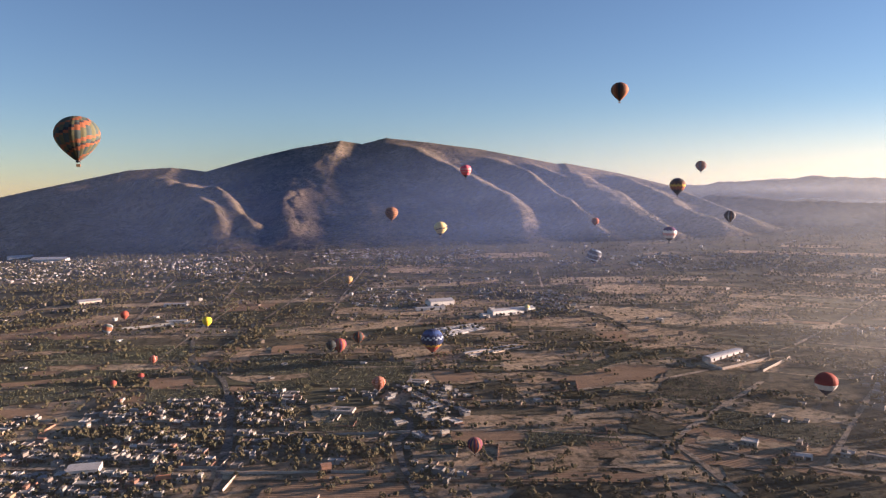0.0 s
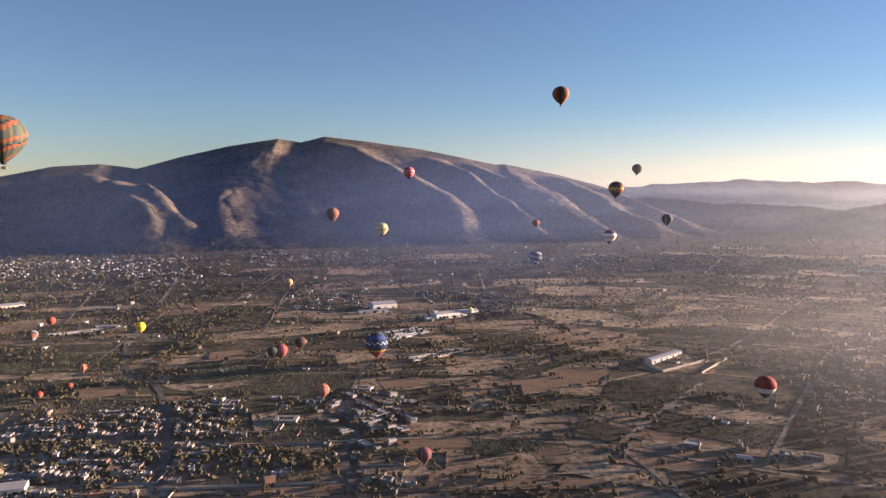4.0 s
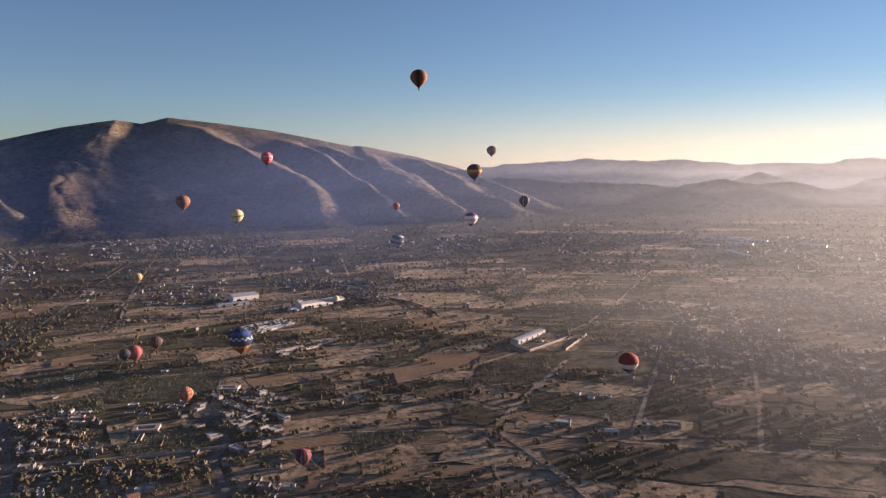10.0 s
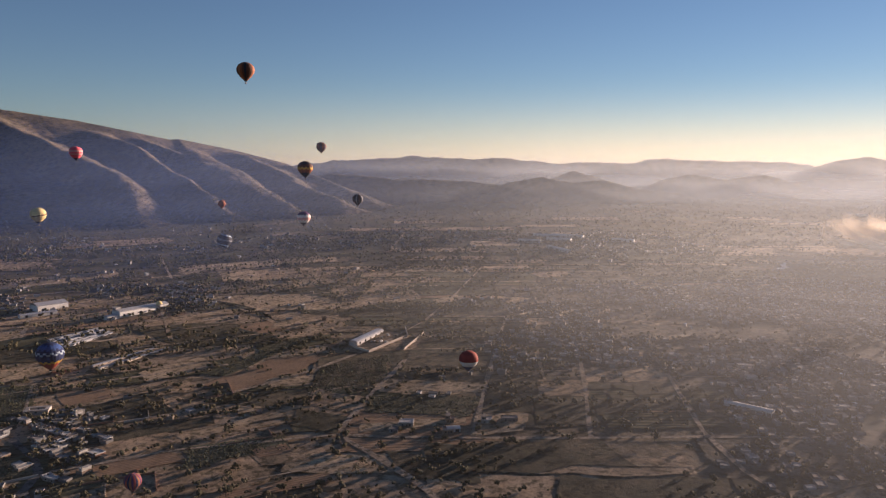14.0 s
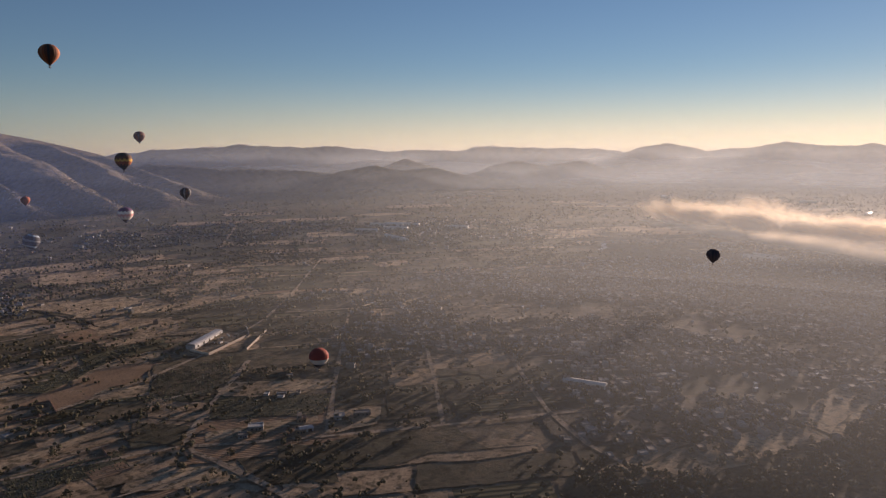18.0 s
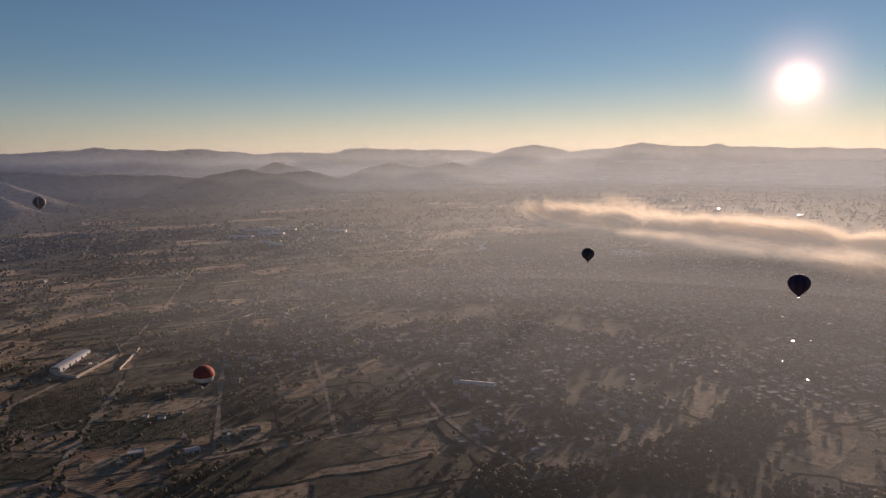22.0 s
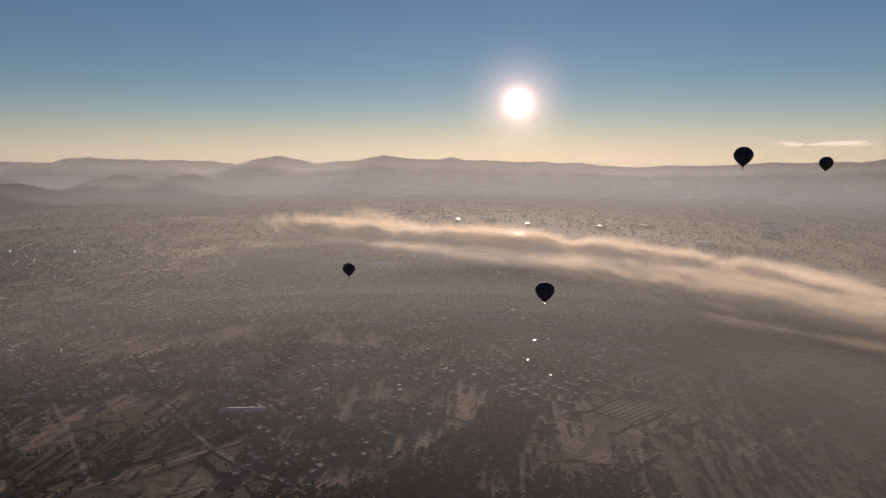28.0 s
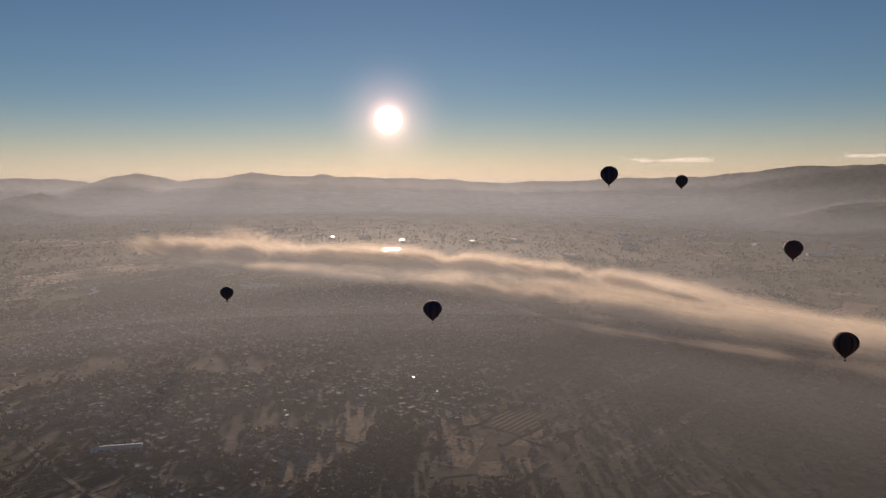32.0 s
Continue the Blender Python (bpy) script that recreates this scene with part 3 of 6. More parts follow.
# a bank of smoke lying over the plain, made of many soft sheets one behind the other
SMOKE_LINE = ((2010, 1130), (1700, 860), (1560, 600), (1480, 340), (1400, 110), (1230, -60), (1090, -230), (900, -480), (700, -800))
smoke_bank = tagged(new("smoke_bank"), "long bank of sunlit smoke drifting low over the town", "smoke")
line = np.array(SMOKE_LINE, float) * 0.93
seg = np.concatenate([[0], np.cumsum(np.hypot(*np.diff(line, axis=0).T))])
s = np.linspace(0, seg[-1], 70)
px_, py_ = np.interp(s, seg, line[:, 0]), np.interp(s, seg, line[:, 1])
for k in range(2):
    px_[1:-1] = (px_[:-2] + px_[1:-1] + px_[2:]) / 3
    py_[1:-1] = (py_[:-2] + py_[1:-1] + py_[2:]) / 3
tx, ty = np.gradient(px_), np.gradient(py_)
ln = np.hypot(tx, ty)
nx_, ny_ = ty / ln, -tx / ln
for k in range(10):
    off = (k - 3) * 34.0
    wob = 14 * np.sin(s * 0.012 + k * 1.7)
    qx, qy = px_ + nx_ * (off + wob), py_ + ny_ * (off + wob)
    g = valley(qx, qy)
    crest_ = (74 - 4.5 * abs(k - 3)) * (0.75 + 0.25 * np.sin(s * 0.006 + k)) * np.interp(s / seg[-1], [0, 0.08, 0.25, 0.6, 1], [0.4, 1.2, 1.1, 0.85, 0.75])
    band = strip_mesh("smoke_sheet", np.stack([qx, qy, g + 3 + 2 * k], -1), np.stack([qx - nx_ * 10, qy - ny_ * 10, g + 14 + crest_], -1),
                      mist("drifting_smoke", (0.82, 0.71, 0.57), 2.3 * (1.0 if k < 5 else 1.0 - 0.085 * (k - 4)), plume_shape(k + 1, 0.38)))
    band.parent = smoke_bank

# the sun's disc low in the sky, with a pink halo painted round it
SUN_HALO_RADIUS = 620.0
bm = bmesh.new()
bmesh.ops.create_circle(bm, cap_ends=True, segments=64, radius=SUN_HALO_RADIUS)
me = bpy.data.meshes.new("sun_disc")
bm.to_mesh(me)
bm.free()
mat_sun, t_, b_ = nodes_of("sun_glare")
t_.nodes.remove(b_)
glow, thin_air, join_ = t_.nodes.new("ShaderNodeEmission"), t_.nodes.new("ShaderNodeBsdfTransparent"), t_.nodes.new("ShaderNodeAddShader")
far_out = t_.nodes.new("ShaderNodeVectorMath")
far_out.operation = "LENGTH"
link(t_, t_.nodes.new("ShaderNodeTexCoord").outputs["Object"], far_out.inputs[0])
# falloff from the middle out to the halo's rim
limb = smooth_node(t_, mathn(t_, "DIVIDE", far_out.outputs["Value"], SUN_HALO_RADIUS), 1.0, 0.1)
core = mathn(t_, "MULTIPLY", mathn(t_, "POWER", limb, 430.0), 6.0)
# bright core plus two wider terms that paint the halo's glow
link(t_, mathn(t_, "ADD", core, mathn(t_, "ADD", mathn(t_, "MULTIPLY", mathn(t_, "POWER", limb, 30.0), 0.36), mathn(t_, "MULTIPLY", mathn(t_, "POWER", limb, 3.5), 0.20))), glow.inputs["Strength"])
glow.inputs["Color"].default_value = (1.0, 0.66, 0.56, 1)
link(t_, glow.outputs[0], join_.inputs[0])
link(t_, thin_air.outputs[0], join_.inputs[1])
link(t_, join_.outputs[0], t_.nodes["Material Output"].inputs["Surface"])
me.materials.append(mat_sun)
disc = tagged(new("sun_disc", me), "blazing white morning sun with a painted halo above the hills", "sun", kind="structure")
disc.matrix_world = look((4650, 980.5, 620), (-30, 40, 185))


# wisps of cloud along the horizon
def cloud_shape(seed, cover):
    def shape(t):
        u, v = uv_of(t)
        mp = t.nodes.new("ShaderNodeMapping")
        mp.inputs["Location"].default_value = (seed * 131.0, 0, seed * 17.0)
        mp.inputs["Scale"].default_value = (1.0, 1.0, 7.0)
        link(t, where(t), mp.inputs["Vector"])
        n = noise_tex(t, 0.0042, 6, 0.6, mp.outputs["Vector"])
        edge = mathn(t, "MULTIPLY", mathn(t, "MULTIPLY", smooth_node(t, v, 0.0, 0.5), smooth_node(t, v, 1.0, 0.6)), mathn(t, "MULTIPLY", smooth_node(t, u, 0.0, 0.25), smooth_node(t, u, 1.0, 0.75)))
        return mathn(t, "MULTIPLY", smooth_node(t, mathn(t, "ADD", n, mathn(t, "MULTIPLY", edge, 0.2)), cover, cover + 0.22), edge)
    return shape


for num, (x0, y0, x1, y1, low, high, dense) in enumerate(((4540, -470, 4410, -1080, 318, 366, 0.6), (4230, -1610, 4080, -2000, 330, 372, 0.6)  )):
    w_ = np.linspace(0, 1, 12)[:, None]
    feet = np.array([x0, y0, low]) * (1 - w_) + np.array([x1, y1, low]) * w_
    wisp = strip_mesh("cloud_wisp", feet, feet + np.array([0, 0, high - low]), mist("thin_cloud", (0.96, 0.93, 0.92), dense, cloud_shape(num + 1, 0.46)))
    tagged(wisp, "thin pale cloud lying along the horizon", "cloud", kind="structure")


# ---------------------------------------------------------------- helpers for things
def part(name, bm, material, parent, label="", smooth=False):
    """Links a bmesh as one mesh object under a thing or a part."""
    me = bpy.data.meshes.new(name)
    for f in bm.faces:
        f.smooth = smooth
    bm.to_mesh(me)
    bm.free()
    for m in (material if isinstance(material, (list, tuple)) else [material]):
        me.materials.append(m)
    ob = new(name, me)
    ob.parent = parent
    if label:
        tagged(ob, label)
    return ob


def box(bm, x0, x1, y0, y1, z0, z1, bevel=0.0):
    made = bmesh.ops.create_cube(bm, size=1.0, matrix=Matrix.Translation(((x0 + x1) / 2, (y0 + y1) / 2, (z0 + z1) / 2)) @ Matrix.Diagonal((x1 - x0, y1 - y0, z1 - z0, 1)))
    if bevel:
        edges = list({e for v in made["verts"] for e in v.link_edges})
        bmesh.ops.bevel(bm, geom=edges, offset=bevel, segments=1, affect="EDGES")
    return bm


def boxes(*list_):
    bm = bmesh.new()
    for b in list_:
        box(bm, *b)
    return bm


def turned(bm, profile, sides=24, cap=True):
    """A solid of revolution about z from (radius, height) pairs."""
    rows = []
    for r, z in profile:
        rows.append([bm.verts.new((r * math.cos(2 * math.pi * k / sides), r * math.sin(2 * math.pi * k / sides), z)) for k in range(sides)])
    for a, b in zip(rows, rows[1:]):
        for k in range(sides):
            bm.faces.new((a[k], a[(k + 1) % sides], b[(k + 1) % sides], b[k]))
    if cap:
        bm.faces.new(rows[0][::-1])
        bm.faces.new(rows[-1])
    return bm


def tube(bm, a, b, r, sides=6):
    a, b = Vector(a), Vector(b)
    m = Matrix.Translation((a + b) / 2) @ (b - a).to_track_quat("Z", "Y").to_matrix().to_4x4()
    bmesh.ops.create_cone(bm, cap_ends=True, segments=sides, radius1=r, radius2=r, depth=(b - a).length, matrix=m)
    return bm


def standing(ob, x, y, turn_=0.0, lift=0.0):
    ob.matrix_basis = pose(x, y, land_height(x, y) + lift, 0, 0, turn_)
    return ob


# ---------------------------------------------------------------- fields and roads
def inside(x, y, poly):
    hit_, n = False, len(poly)
    for k in range(n):
        (x0, y0), (x1, y1) = poly[k], poly[(k + 1) % n]
        if (y0 > y) != (y1 > y) and x < (x1 - x0) * (y - y0) / (y1 - y0) + x0:
            hit_ = not hit_
    return hit_


def is_east(x, y):
    """The fields east of the old track lie at a slant to those west of it."""
    return x > np.interp(y, [350, 560, 700, 830, 1300, 2200], [150, 165, 135, 260, 420, 800])


def field_patch(corners, material, label, lift):
    n = 13
    a, b, c, d = (np.array(p, float) for p in corners)
    u, v = np.meshgrid(np.linspace(0, 1, n), np.linspace(0, 1, n), indexing="ij")
    p = (a[None, None] * ((1 - u) * (1 - v))[..., None] + b * (u * (1 - v))[..., None] + c * (u * v)[..., None] + d * ((1 - u) * v)[..., None])
    j = 0.10 * min(np.linalg.norm(b - a), np.linalg.norm(d - a) * 2.5)
    p[..., 0] += fbm(p[..., 0], p[..., 1], 26, 4, 5) * j
    p[..., 1] += fbm(p[..., 0], p[..., 1], 26, 4, 6) * j
    z = valley(p[..., 0], p[..., 1]) + lift + fbm(p[..., 0], p[..., 1], 160, 3, 7) * 0
    ob = sheet("field", p[..., 0], p[..., 1], z, material)
    ob.parent = ground
    return tagged(ob, label)


FIELD_KINDS = {
    "soil": (MAT_SOIL, MAT_SOIL_B, "ploughed reddish-brown field"), "straw": (MAT_STRAW, MAT_STRAW, "pale dry straw field, some painted for sunlit streaks"),
    "fallow": (MAT_FALLOW, MAT_FALLOW, "fallow brown field with weeds"), "crop": (MAT_CROP, MAT_CROP_B, "dark green field planted in rows"),
    "scrub": (MAT_SCRUB, MAT_SCRUB, "dark scrubby plot"), "green": (MAT_GREEN, MAT_GREEN, "dull green field")}
rng = random.Random(11)
TOWNS = []  # filled below: (polygon, houses, street angle)


def lay_fields(origin, angle, cols, rows_, east, lift):
    """Rows of long plots on a grid turned by angle."""
    ca, sa = math.cos(radians(angle)), math.sin(radians(angle))
    v = rows_[0]
    while v < rows_[1]:
        far_ = 1 + max(0, v - 300) / 900
        dv = rng.uniform(16, 52) * far_
        u = cols[0] - rng.uniform(0, 80)
        while u < cols[1]:
            du = rng.uniform(45, 170) * far_
            cx, cy = u + du / 2, v + dv / 2
            wx_, wy_ = origin[0] + cx * ca - cy * sa, origin[1] + cx * sa + cy * ca
            kind = rng.choices(("soil", "straw", "fallow", "crop", "scrub", "green", ""), (2.6, 3.2, 3.6, 2.4, 3.4, 0.5, 3))[0]
            if east and wx_ > 250 and wy_ >= 340:
                kind = rng.choices(("soil", "straw", "fallow", "crop", "scrub", "green", ""), (1.4, 0.6, 2.0, 3, 4, 0.6, 1.5))[0]
            if east and wy_ < 340 and wx_ > 330:
                kind = rng.choice(("scrub", "scrub", "fallow", "crop", "scrub", "soil"))
            elif math.hypot(wx_, wy_) > 1300:
                kind = rng.choices(("straw", "fallow", "crop", "scrub", ""), (1.2, 1.6, 2, 4, 3))[0]
            if kind and bool(is_east(wx_, wy_)) == east and -0.9 < math.atan2(wx_, max(1.0, wy_)) < 2.3 and math.hypot(wx_, wy_) > 240 and wy_ < 2250 and not any(inside(wx_, wy_, p[0]) for p in TOWNS):
                g = 2.0
                quad = []
                for uu, vv in ((u + g, v + g), (u + du - g, v + g), (u + du - g, v + dv - g), (u + g, v + dv - g)):
                    quad.append((origin[0] + uu * ca - vv * sa, origin[1] + uu * sa + vv * ca))
                west_m, east_m, label = FIELD_KINDS[kind]
                field_patch(quad, east_m if east else west_m, label, lift)
            u += du
        v += dv


def ribbon(name, pts, width, material, label, lift):
    pts = np.array(pts, float)
    seg_ = np.concatenate([[0], np.cumsum(np.hypot(*np.diff(pts, axis=0).T))])
    s_ = np.linspace(0, seg_[-1], max(4, int(seg_[-1] / 25)))
    x, y = np.interp(s_, seg_, pts[:, 0]), np.interp(s_, seg_, pts[:, 1])
    tx_, ty_ = np.gradient(x), np.gradient(y)
    l_ = np.hypot(tx_, ty_)
    w = width * (0.5 + 0.12 * np.sin(s_ * 0.05))
    X = np.stack([x + ty_ / l_ * w, x - ty_ / l_ * w], -1)
    Y = np.stack([y - tx_ / l_ * w, y + tx_ / l_ * w], -1)
    ob = sheet(name, X, Y, valley(X, Y) + lift, material)
    return tagged(ob, label, "road", kind="structure")


STREETS = (((-150, 420), (-159, 489), (-180, 600), (-205, 692), (-243, 794), (-305, 875), (-341, 985)), ((-5, 440), (-14, 478), (-29, 528), (-38, 587), (-23, 616), (-45, 691)),
           ((-24, 616), (-110, 610), (-260, 640)), ((-20, 607), (66, 599), (182, 562)), ((-166, 529), (-38, 522)), ((-400, 560), (-280, 548), (-166, 536)))


def off_street(x, y, free=5.5):
    """Which of the places keep clear of the village streets."""
    x, y = np.asarray(x, float), np.asarray(y, float)
    clear_ = np.ones(x.shape, bool)
    for run_ in STREETS:
        for (x0, y0), (x1, y1) in zip(run_, run_[1:]):
            dx, dy = x1 - x0, y1 - y0
            s_ = np.clip(((x - x0) * dx + (y - y0) * dy) / (dx * dx + dy * dy), 0, 1)
            clear_ &= np.hypot(x - x0 - s_ * dx, y - y0 - s_ * dy) > free
    return clear_


TOWNS += [
    # polygon, how many houses, street angle, row pitch
    (((-215, 733), (-159, 710), (-127, 658), (-117, 603), (-181, 611)), 95, -6),
    (((-323, 707), (-213, 704), (-194, 639), (-298, 652)), 90, -6),
    (((-375, 603), (-181, 593), (-150, 489), (-315, 502)), 165, -6),
    (((-412, 669), (-355, 668), (-338, 626), (-389, 631)), 10, -6),
    (((-385, 743), (-331, 743), (-296, 647), (-337, 651)), 12, -6),
    (((-41, 738), (11, 739), (9, 593), (-20, 596)), 75, -60),
    (((-175, 587), (-90, 566), (-77, 518), (-162, 533)), 26, -6),
    (((-48, 589), (-26, 591), (-24, 528), (-39, 530)), 7, -10),
    (((-15, 535), (8, 533), (7, 499), (-12, 501)), 9, -20),
    (((-116, 732), (-49, 739), (-43, 704), (-110, 692)), 9, -10),
    (((-180, 1412), (-44, 1377), (-38, 1200), (-150, 1215)), 70, -4),
    (((63, 1340), (236, 1300), (200, 1066), (140, 1080)), 130, -15),
    (((-1720, 2700), (-532, 2250), (-377, 1602), (-1135, 1861)), 620, -12),
    (((-438, 2480), (143, 2260), (113, 1815), (-340, 1975)), 420, -8),
    (((452, 740), (544, 689), (461, 590), (381, 633)), 70, 52),
    (((574, 920), (700, 900), (960, 760), (1190, 551), (1250, 300), (1040, 60), (800, 60), (590, 290), (500, 380), (530, 523), (470, 700)), 3600, 52),
    (((402, 380), (500, 380), (590, 290), (560, 250), (440, 310)), 75, 52),
    (((100, 1900), (900, 1900), (1200, 1500), (600, 1500)), 260, -20),
    (((1250, 300), (1190, 551), (1500, 700), (1700, 500), (1500, 0)), 1000, 40),
    (((1000, -100), (1300, 100), (1500, -300), (1250, -500)), 220, 30),
    (((900, 1150), (1200, 1550), (1500, 1400), (1200, 1050)), 160, 30),
    (((250, 600), (330, 690), (370, 660), (300, 580)), 6, 52),
]
lay_fields((0, 0), -5.5, (-1500, 900), (380, 2300), False, 0.30)
lay_fields((182, 562), -32.0, (-300, 1500), (-700, 1900), True, 0.30)

# plots that can be told apart, each by its middle and its two sides
FIELD_KINDS["rows"] = (MAT_GREEN, MAT_GREEN, "dull green field under low cactus rows")
FIELD_KINDS["dark"] = (MAT_SCRUB, MAT_SCRUB, "dark overgrown plot")
FIELD_KINDS["bright"] = (MAT_STRAW, MAT_STRAW, "bright pale straw plot")
FIELD_KINDS["yard"] = (MAT_YARD, MAT_YARD, "trodden earth between the houses of the town")
PLOTS = []


def plot(kind, cx, cy, ux, uy, vx, vy):
    quad = [(cx + (a * ux + b * vx) / 2, cy + (a * uy + b * vy) / 2) for a, b in ((-1, -1), (1, -1), (1, 1), (-1, 1))]
    if ux * vy - uy * vx < 0:
        quad = quad[::-1]
    m, slanted, label = FIELD_KINDS[kind]
    field_patch(quad, slanted if is_east(cx, cy) else m, label, 0.36 + 0.003 * len(PLOTS))
    PLOTS.append((kind, cx, cy, ux, uy, vx, vy))


def on_plots(x, y, kinds):
    """Which of the places lie on plots of these kinds."""
    found = np.zeros(np.shape(x), bool)
    for kind, cx, cy, ux, uy, vx, vy in PLOTS:
        if kind in kinds:
            det = ux * vy - uy * vx
            p, q = x - cx, y - cy
            found |= (np.abs((p * vy - q * vx) / det) < 0.5) & (np.abs((q * ux - p * uy) / det) < 0.5)
    return found


plot("yard", 560, 600, 220, -170, 110, 150)
plot("yard", 780, 740, 420, -330, 130, 170)
plot("yard", 720, 480, 430, -330, 130, 170)
plot("yard", 900, 300, 330, -250, 180, 240)
plot("yard", 1100, 420, 300, -230, 180, 240)
plot("yard", 480, 345, 150, -80, 40, 60)
plot("rows", 253, 696, 82, 0, -42, -80)
plot("dark", 338, 691, 76, -22, -48, -86)
plot("rows", 193, 809, 122, 90, 16, -14)
plot("soil", 185, 754, 89, 51, 55, -27)
plot("straw", 193, 708, 47, -17, -1, -32)
plot("fallow", 414, 1276, 280, -135, -4, -133)
plot("straw", 286, 1064, 146, -72, 27, -142)
plot("fallow", 440, 1050, 126, 6, -45, -166)
plot("fallow", 286, 928, 80, -70, -12, -88)
plot("straw", 294, 622, 58, -28, 14, -44)
plot("fallow", 182, 635, 64, -42, -28, -36)
plot("straw", 119, 627, 98, 10, 4, -13)
plot("soil", 31, 590, 65, -1, 1, -19)
plot("rows", 98, 577, 61, 2, -14, -30)
plot("fallow", 139, 547, 54, -15, 2, -35)
plot("green", 173, 594, 32, -16, -8, -34)
plot("fallow", 123, 810, 28, 6, -2, -46)
plot("dark", 44, 709, 64, 8, 12, -70)
plot("straw", 140, 658, 27, -1, -2, -14)
plot("fallow", 42, 634, 48, -2, 2, -15)
plot("dark", 278, 582, 73, -38, -16, -28)
plot("straw", 246, 549, 84, -30, -6, -14)
plot("fallow", 129, 1026, 82, -5, -6, -53)
plot("dark", 161, 932, 114, -38, 42, -132)
plot("rows", -88, 794, 124, -38, -6, -104)
plot("rows", -167, 737, 54, 22, 14, -40)
plot("soil", -196, 918, 42, 4, 8, -44)
plot("straw", -27, 884, 64, 26, 8, -52)
plot("straw", -135, 1043, 196, 51, 7, -53)
plot("fallow", -93, 1161, 152, -45, 6, -64)
plot("straw", 103, 810, 68, 26, 8, -38)
plot("soil", 162, 742, 56, 21, -9, -48)
plot("straw", 301, 1336, 60, -16, -12, -112)
plot("soil", 22, 588, 86, -8, 0, -18)
plot("rows", 107, 576, 74, -14, -2, -32)
plot("fallow", -56, 1726, 148, -70, 4, -126)
plot("fallow", 78, 1490, 81, 12, -1, -88)
plot("straw", -175, 848, 30, 1, 4, -23)
plot("rows", -76, 633, 65, -0, 10, -48)
plot("dark", 210, 1123, 30, -136, 76, -240)
plot("soil", 14, 770, 44, 4, 6, -38)
plot("straw", -202, 787, 48, 4, 33, -27)
plot("fallow", -271, 898, 68, -25, -0, -27)
plot("straw", 138, 656, 24, 0, -2, -15)
plot("soil", 129, 560, 26, -2, -0, -18)
plot("dark", 378, 720, 75, 21, -33, -89)
plot("dark", 458, 621, 46, -16, -28, -36)
plot("dark", 437, 485, 78, -38, -24, -28)
plot("dark", 375, 517, 48, -15, -32, -41)
plot("dark", 339, 549, 42, -20, -28, -36)
plot("dark", 281, 587, 76, -36, -22, -38)
plot("straw", 310, 622, 68, -54, -10, -24)
plot("fallow", 407, 557, 38, -24, -28, -30)
plot("fallow", 488, 553, 68, -38, -28, -34)
plot("straw", 308, 514, 41, -14, -23, -34)
plot("straw", 552, 602, 26, -19, -26, -30)
plot("straw", 593, 874, 40, -59, -22, -37)
plot("bright", 509, 942, 48, 15, -4, -29)
plot("bright", 650, 686, 12, -31, -18, -5)
plot("fallow", 544, 764, 40, -27, -26, -24)
plot("fallow", 637, 772, 38, -25, -21, -22)
plot("dark", 483, 509, 40, -14, -22, -28)
plot("dark", 482, 434, 14, -8, -34, -33)
plot("fallow", 768, 1026, 65, -9, -14, -44)
plot("fallow", 396, 618, 44, -19, -8, -8)
plot("straw", 430, 286, 106, -16, 18, -24)
plot("straw", 474, 210, 80, 8, 6, -28)
plot("straw", 639, 234, 72, 8, 22, -20)
plot("straw", 605, 222, 34, -14, -50, -6)
plot("straw", 584, 161, 16, -12, -14, -4)
plot("dark", 453, 215, 50, -38, -42, -16)
plot("dark", 493, 162, 74, -48, -32, -10)
plot("fallow", 420, 308, 83, -10, 23, -16)
plot("straw", 600, 164, 10, -18, -61, -9)
plot("dark", 603, 194, 26, -36, -90, -20)
plot("dark", 638, -33, 86, -109, -106, -13)
plot("dark", 725, 19, -12, -61, -134, 52)
plot("dark", 533, 112, 26, -71, -50, -2)
plot("dark", 518, 12, 35, -91, -79, -15)
plot("fallow", 523, 98, 14, -43, -28, 0)
plot("fallow", 538, -22, 6, -14, -83, -64)
plot("dark", 460, 170, 17, -56, -55, -20)
plot("dark", 588, -116, 32, -58, -151, 39)
plot("dark", 740, -146, 108, -114, -132, 16)
plot("straw", 300, 619, 90, -52, -4, -22)
plot("fallow", 209, 637, 30, -46, -26, -30)
plot("straw", 311, 514, 40, -12, -18, -24)
plot("dark", 168, 668, 49, -28, -11, -38)
plot("dark", 366, 578, 46, -16, -50, -70)
plot("dark", 372, 510, 36, -32, -42, -50)
plot("fallow", 408, 554, 39, -28, -27, -32)
plot("dark", 361, 690, 78, -46, -40, -51)
plot("dark", 258, 710, 67, -26, -40, -88)
plot("rows", 274, 583, 75, -56, -35, -36)
plot("dark", 179, 598, 28, -42, -20, -33)
plot("dark", 292, 454, 126, -50, -10, -57)
plot("dark", 220, 470, 44, -46, -12, -34)
# the next two pale strips paint sunlit streaks of ground amid the trees
plot("straw", 635, 248, 158, 5, -10, -29)
plot("straw", 489, 264, 118, -34, -18, -34)
plot("straw", 659, 159, 102, 40, 18, -22)
plot("straw", 551, 140, 68, -9, -8, -31)
plot("rows", -448, 904, 99, -10, 26, -62)
plot("rows", -359, 899, 76, -4, 20, -54)
plot("rows", -510, 872, 45, 18, 30, -55)
plot("rows", -416, 755, 88, 22, 31, -54)
plot("rows", -268, 729, 74, -8, 22, -50)
plot("soil", -438, 804, 105, 18, 10, -16)
plot("soil", -297, 784, 49, -0, 15, -40)
plot("fallow", -448, 860, 48, 0, 10, -19)
plot("soil", -406, 693, 44, 4, 14, -26)
plot("rows", -167, 752, 56, 6, 16, -40)
